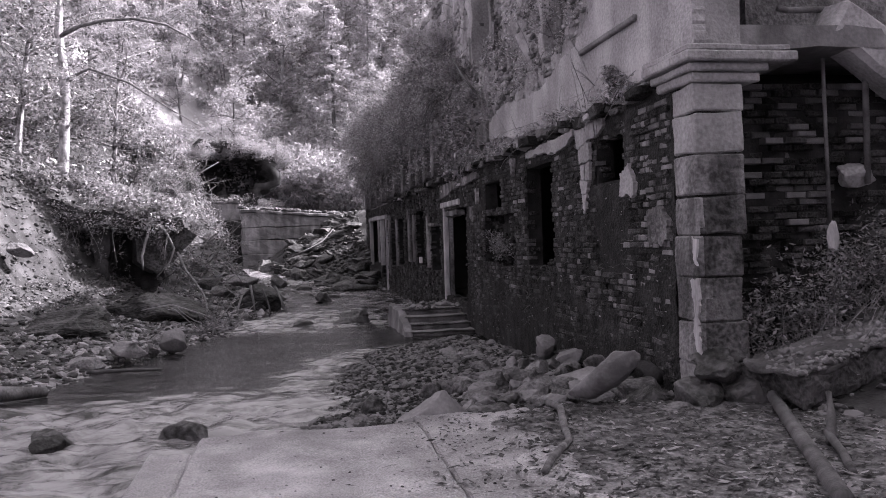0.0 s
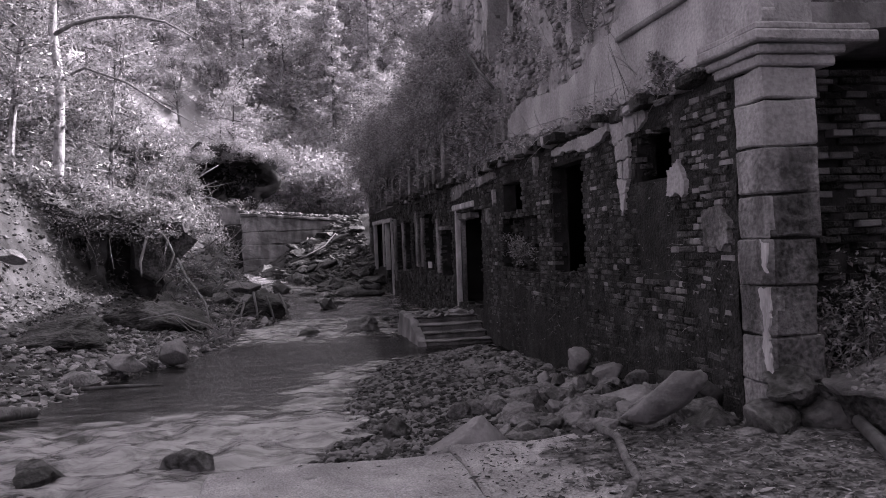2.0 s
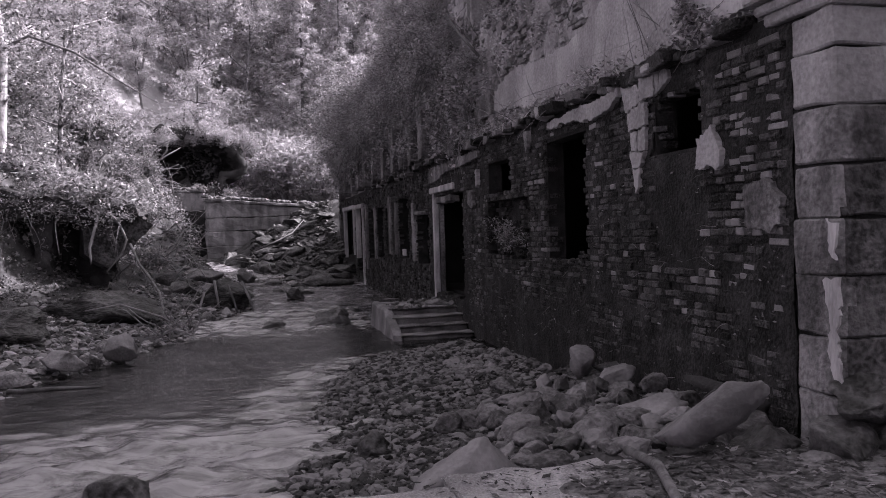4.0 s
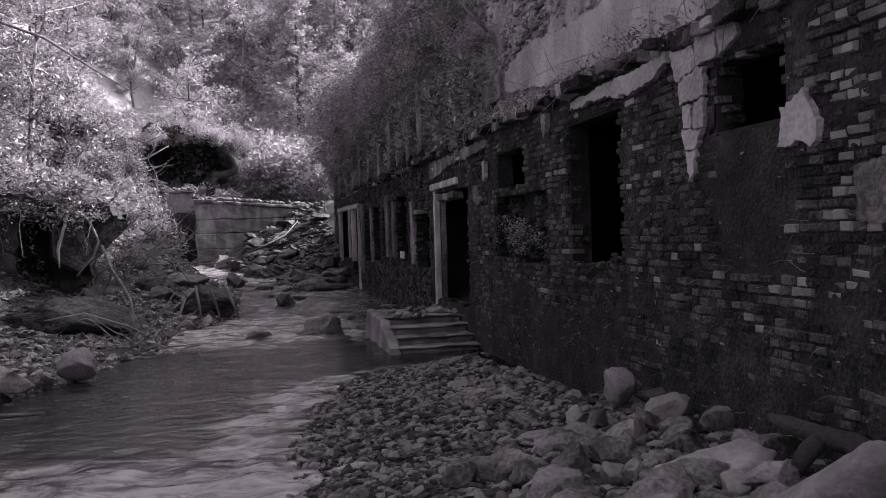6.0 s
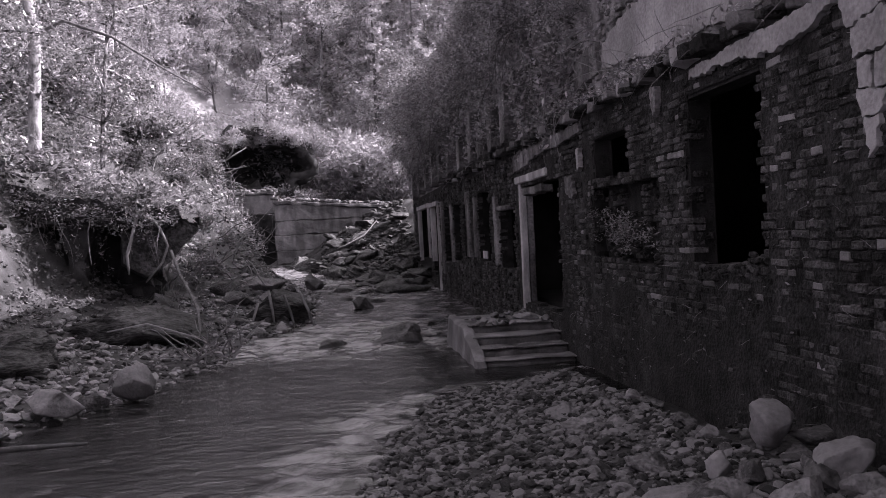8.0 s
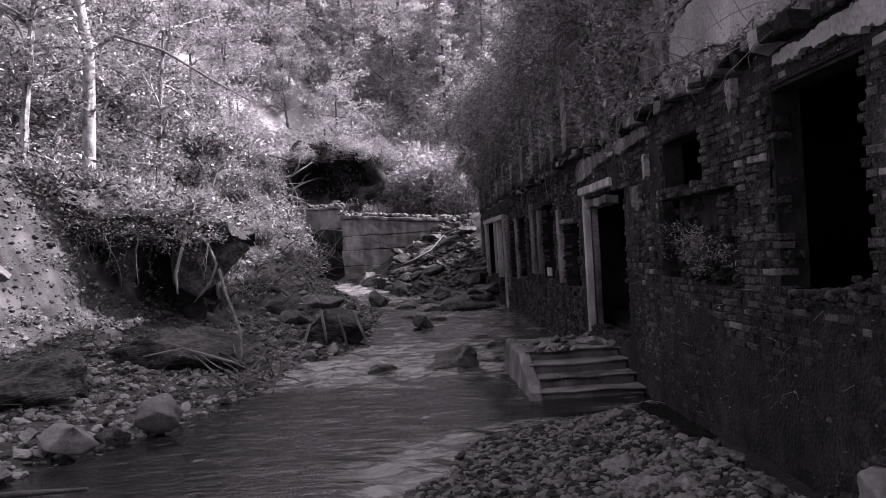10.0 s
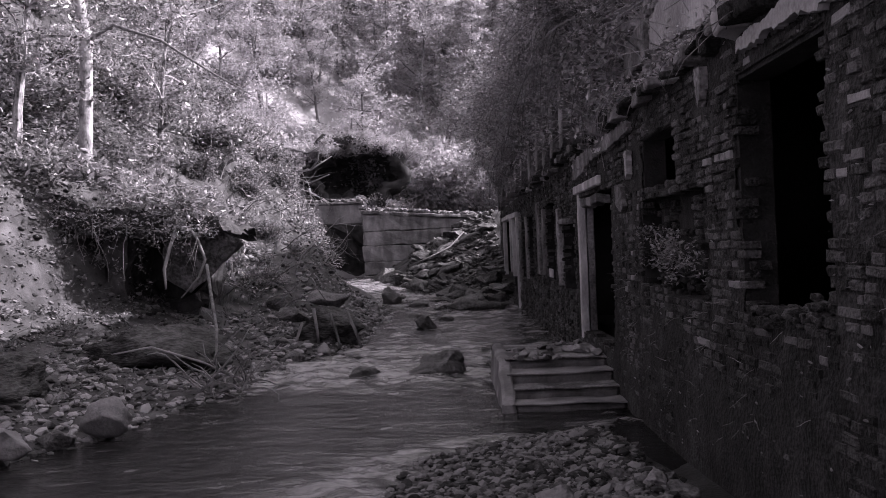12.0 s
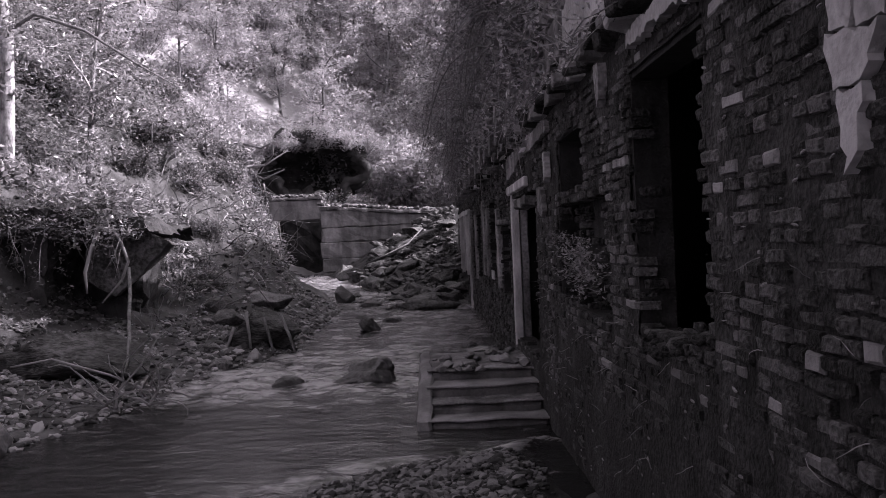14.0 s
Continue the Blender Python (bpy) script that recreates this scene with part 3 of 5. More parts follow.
for i in range(len(CY) - 1):
    for j in range(len(CZ) - 1):
        if not inside_opening(CY[i] + 0.03 + ragged(CY[i], CZ[j]), CZ[j] + 0.03, 0.08):
            cf.append((index[i, j], index[i, j + 1], index[i + 1, j + 1], index[i + 1, j]))
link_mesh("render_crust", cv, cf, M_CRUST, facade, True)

# earth, moss and mortar caked over the upper bricks
cv, cf, index = [], [], {}
CY, CZ = np.arange(6.6, 20.0, 0.07), np.arange(3.15, 7.3, 0.07)
for i, y in enumerate(CY):
    for j, z in enumerate(CZ):
        q = Vector((0, y, z))
        n1 = noise.noise(Vector((0, y * 0.9, z * 1.3))) + 0.7 * noise.noise(q * 2.3) + 0.5 * noise.noise(q * 5.1) + 0.3 * noise.noise(q * 11)
        index[i, j] = len(cv)
        cv.append((WALL + 0.1 - 0.07 * n1, y, z))
for i in range(len(CY) - 1):
    for j in range(len(CZ) - 1):
        y, z = CY[i] + 0.035, CZ[j] + 0.035
        r = 0.1 * noise.noise(Vector((y * 3, z * 3, 1)))
        if not any(a + r < y < b + r and c + r < z < d + r for a, b, c, d in UPPER_OPEN):
            cf.append((index[i, j], index[i, j + 1], index[i + 1, j + 1], index[i + 1, j]))
link_mesh("earth_crust", cv, cf, M_ROOFMASS, upper, True)
patch("plaster_sheet", [(12.35, 3.5), (12.3, 3.78), (11.8, 3.88), (11.3, 3.93), (10.2, 3.82), (9.4, 3.8), (8.9, 3.9), (8.5, 4.02), (8.1, 4.05), (7.5, 4.28), (7.1, 4.6), (6.9, 5.2), (6.7, 6.0), (5.1, 6.3),
      (5.1, 3.3), (7.0, 3.28), (8.0, 3.22), (9.0, 3.25), (9.6, 3.28), (10.2, 3.3), (10.9, 3.34), (11.5, 3.42)], WALL + 0.02, 0.12, M_PLASTER, upper, 11, "pale grey weathered plaster")
patch("plaster_sheet", [(13.5, 3.45), (13.45, 3.8), (12.6, 3.86), (12.55, 3.5)], WALL + 0.03, 0.1, M_PLASTER_OLD, upper, 12)
part("moulding", rough_box(WALL - 0.03, WALL + 0.05, 6.2, 7.75, 3.89, 3.95, 0.3, 0.008, 3), M_CONCRETE, upper)
part("moulding", rough_box(WALL - 0.02, WALL + 0.05, 5.6, 5.66, 4.0, 4.7, 0.3, 0.01, 3), M_PLASTER, upper)
for yy, zz, hh in ((13.75, 5.0, 0.6), (12.1, 4.95, 0.5), (15.2, 5.0, 0.7), (17.4, 3.2, 1.1), (18.6, 3.2, 0.9), (19.8, 3.2, 0.8), (21.0, 3.2, 1.2), (22.6, 3.2, 0.9), (24.5, 3.2, 1.0), (26.4, 3.2, 1.3), (28.2, 3.2, 1.0), (30.0, 3.2, 1.5), (32.2, 3.2, 1.2), (34.4, 3.1, 1.4)):
    wide, out = (0.28, 0.04) if yy < 16 else (0.5, -0.14)
    patch("plaster_flake", [(yy, zz), (yy + 0.05, zz + hh), (yy - wide, zz + hh * 0.9), (yy - wide * 0.7, zz + 0.1)], WALL + out, 0.06 - out + 0.04, M_PLASTER_OLD, upper, int(yy * 7))

# the ledge over the ground floor, in broken lengths
ledge = thing("ledge", "broken mossy stone ledge running along the facade", "ledge", kind="structure")
ly, k = 5.95, 0
rngl = random.Random(5)
while ly < 26:
    ln = rngl.uniform(0.1, 0.3)
    part("ledge_stone", rough_box(WALL - rngl.choice((0.05, 0.09, 0.13, 0.17)), WALL + 0.1, ly, ly + ln - 0.02, 3.08 + rngl.uniform(-0.03, 0.03), 3.16 + rngl.uniform(-0.03, 0.04), 0.05, 0.06, k, 0.012), (M_BRICK, M_BRICK_MID, M_PLASTER_OLD, M_BRICK, M_CRUST)[k % 5], ledge)
    ly, k = ly + ln, k + 1

# corner pilaster
pil = thing("pilaster", "plastered corner pilaster of stacked blocks with a moulded cap", "pilaster")
part("core", rough_box(2.98, 3.36, 5.11, 5.5, 0.1, 3.05, 0.5, 0.004, 1), M_MORTAR, pil)
JOINTS = (0.2, 0.66, 1.02, 1.4, 1.76, 2.1, 2.46, 2.81, 3.06)
for i, (a, b) in enumerate(zip(JOINTS, JOINTS[1:])):
    grow = 0.0 if i > 3 else 0.01
    blk = part("block", rough_box(2.945 - grow, 3.4 - (0.04 if i in (2, 3) else 0), 5.07, 5.47, a + 0.006, b - 0.006, 0.07, 0.022, i + 20, 0.014), M_PLASTER_OLD if i < 6 else M_PLASTER, pil)
    if i < 5:
        # -y faces of the five lower blocks take the darker plaster
        blk.data.materials.append(M_DARK_PLASTER)
        for poly in blk.data.polygons:
            if poly.normal.y < -0.6 and poly.center.x > 3.0 + 0.06 * noise.noise(poly.center * 5):
                poly.material_index = 1
patch("lime_flake", [(5.2, 1.38), (5.06, 1.4), (5.055, 0.75), (5.1, 0.72), (5.16, 0.95), (5.12, 1.1), (5.17, 1.25)], 2.925, 0.02, M_PAINT, pil, 31)
patch("lime_flake", [(5.14, 1.74), (5.06, 1.73), (5.07, 1.5), (5.13, 1.55)], 2.928, 0.02, M_PAINT, pil, 33)
for i, (o, xr, a, b) in enumerate(((0.03, 3.55, 3.065, 3.15), (0.07, 3.62, 3.15, 3.22), (0.13, 3.86, 3.225, 3.31), (0.1, 3.8, 3.31, 3.37))):
    part("cap_course", rough_box(2.945 - o, xr, 5.07 - o, 5.72 + 0.05 * i, a, b, 0.16, 0.01, i + 40, 0.014), M_PLASTER, pil)

# door and window frames
def timber_post(parent, y, z0, z1, x0=WALL - 0.03, w=0.1, d=0.12, lean=0.0, material=None, seed=0):
    bm = rough_box(x0, x0 + d, y, y + w, z0, z1, 0.2, 0.008, seed, 0.01)
    for v in bm.verts:
        v.co.y += lean * (v.co.z - z0)
    return part("post", bm, material or M_PAINT, parent)


door = tagged(new("door_1"), "empty double doorway with flaked white timber frame", "door", kind="structure")
timber_post(door, 16.66, 0.45, 2.62, WALL - 0.02, 0.1, 0.11, -0.02, M_PAINT, 1)
timber_post(door, 16.68, 0.45, 2.42, WALL + 0.105, 0.1, 0.1, -0.02, M_PLASTER_OLD, 2)
part("lintel", rough_box(WALL - 0.05, WALL + 0.1, 14.9, 16.85, 2.5, 2.62, 0.2, 0.012, 3), M_PAINT, door)
part("header", rough_box(WALL + 0.0, WALL + 0.2, 15.3, 16.66, 2.3, 2.42, 0.15, 0.03, 5), M_PLASTER_OLD, door)
for i, (y, a, b, w) in enumerate(((17.6, 2.12, 2.2, 0.9), (27.7, 2.62, 2.76, 2.2), (30.2, 2.66, 2.8, 3.6))):
    win = tagged(new("window_%d" % (i + 1)), "empty opening with the rests of a timber frame", "window", kind="structure")
    part("lintel", rough_box(WALL - 0.08, WALL + 0.1, y, y + w, a, b, 0.3, 0.015, i + 60), M_PAINT if i else M_PLASTER_OLD, win)
    if i == 1:
        timber_post(win, 27.75, 0.0, 2.62, WALL - 0.05, 0.12, 0.1, 0.0, M_PAINT, 61)
        timber_post(win, 29.4, 0.9, 2.62, WALL - 0.05, 0.16, 0.16, 0.0, M_PAINT, 62)
    if i == 2:
        timber_post(win, 30.3, 1.0, 2.68, WALL - 0.05, 0.16, 0.2, 0.0, M_PAINT, 63)
        timber_post(win, 33.5, 0.2, 2.68, WALL - 0.05, 0.16, 0.14, 0.0, M_PAINT, 64)
for y, a, b in ((18.6, 1.1, 2.4), (20.95, 1.2, 2.5), (22.0, 1.2, 2.7), (24.75, 1.0, 2.5), (26.7, 0.6, 2.7), (35.2, 0.2, 2.6)):
    part("plaster_flake", rough_box(WALL - 0.05, WALL + 0.03, y, y + 0.28, a, b, 0.15, 0.03, y), M_PLASTER_OLD, facade)
part("white_board", rough_box(WALL - 0.05, WALL - 0.02, 19.75, 20.2, 1.2, 1.36, 0.2, 0.005, 9), M_PAINT, facade)

# ---------------------------------------------------------------- stairs before the door
stairs = thing("stairs", "worn concrete steps before the doorway, standing in the stream", "stairs")
STEPS = ((13.8, 0.06), (14.16, 0.17), (14.52, 0.29), (14.9, 0.4))
for i, (y, z) in enumerate(STEPS):
    end = y + 0.44 if i < 3 else 16.5
    # risers dark, treads pale: light from above is put into the colours
    part("step", rough_box(1.72, 2.945, y, end, z - 0.2 if i else -0.4, z, 0.09, 0.022, i + 70, 0.04), M_DARK_CONCRETE, stairs)
    part("tread", rough_box(1.7, 2.95, y - 0.012, end - 0.05, z + 0.002, z + 0.022, 0.07, 0.02, i + 170, 0.008), M_CONCRETE if i % 2 == 0 else M_PLASTER_OLD, stairs)
part("base", rough_box(1.76, 2.93, 14.9, 16.45, -0.4, 0.3, 0.3, 0.03, 75, 0.03), M_CONCRETE, stairs)
bm = rough_box(1.58, 1.73, 13.76, 16.6, -0.4, 0.4, 0.12, 0.025, 76, 0.03)
for v in bm.verts:
    if v.co.z > 0:
        v.co.z *= ramp(v.co.y, ((13.7, 0.2), (15.1, 1.08), (16.6, 1.08)))
    v.co.x += 0.1 * max(0, v.co.z)
part("side_wall", bm, M_CONCRETE, stairs)

# ---------------------------------------------------------------- the dam
dam = thing("dam", "board-marked concrete dam across the stream", "dam")
TOPS = (0.74, 1.36, 2.08, 2.74, 3.46)
for i, top in enumerate(TOPS):
    bm = rough_box(-2.96 + 0.04 * (i % 2), 4.5, 41.95 - 0.05 * (4 - i) + 0.03 * (i % 2), 42.5, (0.0, *TOPS)[i] + 0.012, top - 0.012, 0.3, 0.07, i + 80, 0.03)
    part("lift", bm, M_DAM, dam)
bm = rough_box(-3.02, 4.5, 41.85, 42.6, 3.46, 3.6, 0.25, 0.07, 86, 0.02)
part("coping", bm, M_PLASTER_OLD, dam)
for ob in dam.children:
    for v in ob.data.vertices:
        if v.co.z > 2.9:
            v.co.z -= 0.085 * (v.co.x + 3) - 0.12
part("wing", rough_box(-8, -3.06, 43.6, 44.1, 3.2, 4.12, 0.35, 0.06, 87, 0.03), M_DAM, dam)
part("wing_coping", rough_box(-8, -3.0, 43.5, 44.2, 4.12, 4.24, 0.35, 0.06, 88, 0.02), M_PLASTER_OLD, dam)
# backing added to darken the gap; the gap's shade is its colour
set_wall("gap_back", (-7.5, -2.9, 46.2, 46.6, 0.3, 3.6), M_SOIL, "earth added behind the gap in the dam, shade in its colour", 89, 0.4, 0.2)

# ---------------------------------------------------------------- foreground slab, logs and sticks
slab = thing("concrete_slab", "sand-covered concrete slab with cracks, ending at the water", "slab")
SLABS = ((-1.5, -1.2, -6, 4.75), (-1.196, 0.5, -6, 5.2), (0.504, 1.5, -6, 5.42), (1.504, 4.6, -6, 5.3))
for i, (a, b, c, d) in enumerate(SLABS):
    bm = rough_box(a, b, 0.5, d, 0.02, 0.335, 0.16, 0.022, i + 90, 0.02)
    for v in bm.verts:
        if v.co.y > d - 0.4:
            v.co.y += 0.12 * noise.noise(Vector((v.co.x * 2.2, 0, i))) + 0.05 * noise.noise(Vector((v.co.x * 9, 0, i)))
    part("slab_piece", bm, M_SAND, slab)
    part("slab_piece", rough_box(a, b, c, 0.49, 0.02, 0.335, 0.8, 0.02, i + 95, 0.03), M_SAND, slab)


# earth and leaf mould drifted over the slab
def mould(x, y):
    q = Vector((x, y, 0))
    over = x - 1.3 - 0.5 * noise.noise(q * 0.9) - 0.25 * noise.noise(q * 3.1)
    return 0.338 + min(0.035, max(-0.03, over * 0.06)) + 0.012 * noise.noise(q * 5)


lv, lf, at = [], [], {}
LX, LY = np.arange(0.7, 4.6, 0.07), np.arange(0.6, 5.25, 0.07)
for i, x in enumerate(LX):
    for j, y in enumerate(LY):
        at[i, j] = len(lv)
        lv.append((x, y, mould(x, y)))
for i in range(len(LX) - 1):
    for j in range(len(LY) - 1):
        lf.append((at[i, j], at[i + 1, j], at[i + 1, j + 1], at[i, j + 1]))
tagged(link_mesh("leaf_mould", lv, lf, M_LITTER, None, True), "earth and leaf mould drifted over the concrete slab", "earth", kind="stuff")


def stick(name, points, radii, material, label, category="driftwood", sides=8, group=""):
    v, f = tube(points, radii, sides)
    v = [p + noise.noise_vector(p * 6) * radii[0] * 0.35 for p in v]
    return tagged(link_mesh(name, v, f, material, smooth=True), label, category, group)


stick("stick", [(1.68, 5.4, 0.37), (1.62, 4.9, 0.42), (1.5, 4.45, 0.38), (1.42, 4.1, 0.37), (1.16, 3.7, 0.37), (1.03, 3.45, 0.36)], [0.03, 0.028, 0.03, 0.026, 0.028, 0.024], M_BARK, "crooked dry branch lying on the concrete slab")
stick("pole", [(3.3, 4.6, 0.46), (2.85, 3.6, 0.42), (2.3, 2.4, 0.4)], [0.046, 0.05, 0.052], M_WOOD, "thick weathered pole leaning on a broken slab")
stick("stick", [(3.0, 3.5, 0.44), (2.85, 3.15, 0.4), (2.68, 2.85, 0.38)], [0.03, 0.028, 0.026], M_WOOD, "short broken length of pale wood on the ground")
stick("stick", [(2.95, 3.4, 0.4), (3.1, 3.6, 0.55), (3.15, 3.7, 0.66)], [0.035, 0.03, 0.02], M_WOOD, "splintered upright piece of wood")
fallen = thing("fallen_slab", "broken concrete slab with a rough pebbled edge", "slab")
for name, bounds, material, rough, seed in (("slab_body", (0, 2.9, -0.25, 0.35, 0, 0.25), M_DARK_PLASTER, 0.05, 101), ("pebbled_crust", (-0.03, 2.9, -0.27, 0.35, 0.252, 0.3), M_DARK_CONCRETE, 0.06, 102)):
    bm = rough_box(*bounds, step=0.07, jitter=rough, seed=seed, bevel=0.02)
    for v in bm.verts:
        v.co += noise.noise_vector(v.co * 14) * 0.025
    bm.transform(pose(3.36, 4.6, 0.4, 3, -13, 9))
    part(name, bm, material, fallen)

# ---------------------------------------------------------------- ruin beside the pilaster
ret = set_wall("wall_return", (3.45, 7.2, 5.85, 6.3, 0.2, 3.2), M_MORTAR, "broken brick side wall behind the pilaster", 105, 0.4, 0.05)
far, pale_far = Heap(), Heap()
rngb = random.Random(44)
for r in range(44):
    z = 0.35 + r * 0.0655
    x = 3.62 + 0.12 * noise.noise(Vector((z * 4, 0, 7))) + (r % 2) * 0.12
    while x < 6.8:
        if rngb.random() > 0.12 + max(0, noise.noise(Vector((x * 1.5, z * 1.5, 2)))) * 0.7:
            v, f = BRICKS[rngb.randrange(12)]
            m = pose(x, 5.84 + rngb.uniform(-0.09, 0.03), z, 0, rngb.uniform(-3, 3), 90 + rngb.uniform(-6, 6))
            (pale_far if rngb.random() < 0.3 and z > 1.7 else far).add([m @ Vector(p) for p in v], f)
        x += 0.222
tagged(far.link("loose_bricks", M_BRICK, ret), kind="stuff")
tagged(pale_far.link("limed_bricks", M_BRICK_PALE, ret), kind="stuff")
beam = thing("fallen_beam", "fallen concrete beam slanting down across the ruin", "beam")
bm = rough_box(0, 2.6, -0.2, 0.2, -0.2, 0.2, 0.2, 0.04, 106, 0.05)
bm.transform(pose(4.5, 5.5, 3.75, 0, 33, 0))
part("beam_body", bm, M_PLASTER, beam)
set_wall("wall_side_upper", (3.95, 7.2, 5.9, 6.3, 3.75, 7.0), M_PLASTER_OLD, "upper side wall of stained plaster", 107, 0.5, 0.03)
set_wall("floor_upper", (3.46, 7.2, 5.3, 6.5, 3.42, 3.62), M_CONCRETE, "edge of the upper floor slab", 108, 0.3, 0.03)
pipe = thing("pipe", "bent rusty water pipe hanging from the upper floor", "pipe")
for pts in ([(4.1, 5.6, 3.86), (4.2, 5.6, 3.84), (4.95, 5.6, 3.87)], [(4.95, 5.6, 3.87), (5.0, 5.6, 3.8), (5.0, 5.6, 2.2)]):
    v, f = tube(pts, [0.03] * 3, 10)
    ob = link_mesh("pipe_length", v, f, M_METAL, pipe, True)
stick("rod", [(4.55, 5.6, 3.4), (4.57, 5.6, 2.5), (4.6, 5.62, 1.75)], [0.018, 0.018, 0.018], M_METAL, "thin rusty rod hanging down the brick wall", "rod")
boulder(4.6, 5.58, 1.72, 0.06, 0.06, 0.16, shape=2, material=M_PAINT, name="rag", label="pale rag caught at the foot of a rod", group="")
boulder(4.95, 5.68, 2.3, 0.27, 0.12, 0.13, shape=3, material=M_PLASTER, name="plaster_lump", label="pale lump of plaster stuck in the brick wall", group="")

# ---------------------------------------------------------------- stones
PALE = "pale smooth river boulder lying on the gravel"
DARK = "dark wet boulder standing in the stream"
# at the edge of the slab and on the gravel bar
boulder(0.74, 5.48, 0.26, 0.42, 0.32, 0.25, 20, shape=10, material=M_STONE_PALE, label="pale peaked boulder against the slab's edge")
boulder(2.06, 5.14, 0.62, 0.44, 0.14, 0.15, -54, 0, -32, shape=12, material=M_STONE_PALE, label="long smooth pale boulder leaning on smaller stones")
PILE = (  # x, y, z, half length, depth, half height, turn, tilt, shape, pale
    (2.64, 8.36, 0.44, 0.19, 0.17, 0.17, 15, 0, 3, 1), (2.86, 8.3, 0.36, 0.19, 0.12, 0.07, 10, 0, 12, 0), (2.62, 7.7, 0.37, 0.25, 0.17, 0.1, 20, -14, 11, 1),
    (2.06, 7.98, 0.32, 0.1, 0.09, 0.1, 40, 20, 6, 1), (2.14, 7.74, 0.33, 0.16, 0.09, 0.1, 55, -35, 1, 0), (1.78, 7.28, 0.28, 0.18, 0.14, 0.11, 25, 0, 12, 0),
    (2.14, 7.24, 0.32, 0.21, 0.15, 0.11, 30, -18, 13, 0), (2.24, 6.36, 0.36, 0.38, 0.25, 0.17, 6, -6, 12, 1), (1.3, 6.52, 0.27, 0.24, 0.18, 0.14, 20, -20, 0, 0),
    (1.74, 6.58, 0.3, 0.15, 0.11, 0.1, 35, -15, 5, 1), (0.93, 7.16, 0.22, 0.14, 0.12, 0.1, 10, 0, 11, 0), (1.14, 7.1, 0.23, 0.16, 0.11, 0.1, -20, 15, 2, 0),
    (1.98, 6.32, 0.29, 0.12, 0.1, 0.08, 10, 0, 7, 0), (1.46, 6.36, 0.26, 0.19, 0.12, 0.09, 5, 0, 4, 0), (1.72, 6.2, 0.29, 0.09, 0.08, 0.1, 60, 30, 1, 1),
    (2.34, 5.96, 0.36, 0.19, 0.14, 0.12, 8, 0, 13, 0), (2.68, 6.5, 0.38, 0.14, 0.12, 0.1, 30, 0, 11, 0), (2.56, 5.56, 0.42, 0.24, 0.17, 0.15, 15, 8, 12, 0),
    (2.18, 6.0, 0.34, 0.13, 0.1, 0.11, 0, 0, 3, 1), (1.52, 5.96, 0.29, 0.16, 0.12, 0.11, -25, 10, 13, 0), (1.72, 5.62, 0.32, 0.19, 0.12, 0.09, 8, 0, 11, 0),
    (1.22, 5.66, 0.28, 0.22, 0.13, 0.1, 5, 0, 12, 0), (1.82, 6.5, 0.32, 0.12, 0.1, 0.1, 70, 0, 6, 0), (2.4, 7.0, 0.34, 0.16, 0.12, 0.1, 40, 0, 13, 0))
for x, y, z, a, b, c, turn, tilt, shape, pale_one in PILE:
    boulder(x, y, z, a, b, c, turn, 0, tilt, shape, M_STONE_PALE if pale_one else None, label=PALE if pale_one else "grey river boulder lying on the gravel")
boulder(0.3, 7.0, 0.1, 0.2, 0.17, 0.18, 5, shape=6, material=M_STONE_DARK, label="dark block of stone at the water's edge")
boulder(2.88, 4.95, 0.42, 0.34, 0.24, 0.2, 30, shape=3, material=M_STONE_DARK, label="dark boulder at the foot of the pilaster")
boulder(3.3, 4.88, 0.46, 0.38, 0.24, 0.22, -10, shape=4, material=M_STONE_DARK, label="dark boulder at the foot of the pilaster")
boulder(3.62, 5.1, 0.58, 0.26, 0.2, 0.16, 0, shape=5)
boulder(2.55, 5.25, 0.38, 0.24, 0.18, 0.15, 0, shape=9, material=M_STONE_DARK, label="dark boulder at the foot of the pilaster")
boulder(3.05, 5.0, 0.66, 0.26, 0.18, 0.14, 12, shape=8, material=M_STONE_DARK, label="dark mossy stone heaped against the pilaster")
boulder(3.8, 4.9, 0.45, 0.26, 0.2, 0.14, 10, shape=0)
boulder(2.7, 4.9, 0.36, 0.3, 0.2, 0.07, 5, shape=6, label="flat stone lying among leaf litter")
rngb = random.Random(77)
for i in range(20):
    u = rngb.random()
    x, y = 1.0 + 1.75 * u + rngb.uniform(-0.25, 0.25), 6.05 + 1.15 * u + rngb.uniform(-0.45, 0.55)
    r = rngb.uniform(0.07, 0.14)
    boulder(x, y, height(x, y) + 0.05, r * 1.25, r * rngb.uniform(0.6, 0.9), r * rngb.uniform(0.55, 0.85), rngb.uniform(0, 180), rngb.uniform(-12, 12), rngb.uniform(-18, 18), shape=i, material=M_STONE_DARK if i % 5 == 0 else None)
boulder(3.1, 6.6, 0.4, 0.3, 0.2, 0.15, 60, shape=7)
boulder(2.85, 7.3, 0.38, 0.18, 0.14, 0.1, 33, shape=2)
stick("forked_stump", [(2.92, 5.8, 0.42), (2.86, 6.0, 0.5), (2.8, 6.15, 0.53), (2.74, 6.35, 0.54), (2.7, 6.5, 0.56)], [0.07, 0.065, 0.06, 0.045, 0.02], M_SOIL, "smooth forked driftwood stump lying among boulders", sides=10)
stick("driftwood_fork", [(2.8, 6.15, 0.52), (2.7, 6.14, 0.45), (2.6, 6.12, 0.36)], [0.055, 0.05, 0.04], M_SOIL, "thick arm of a driftwood stump", sides=10)
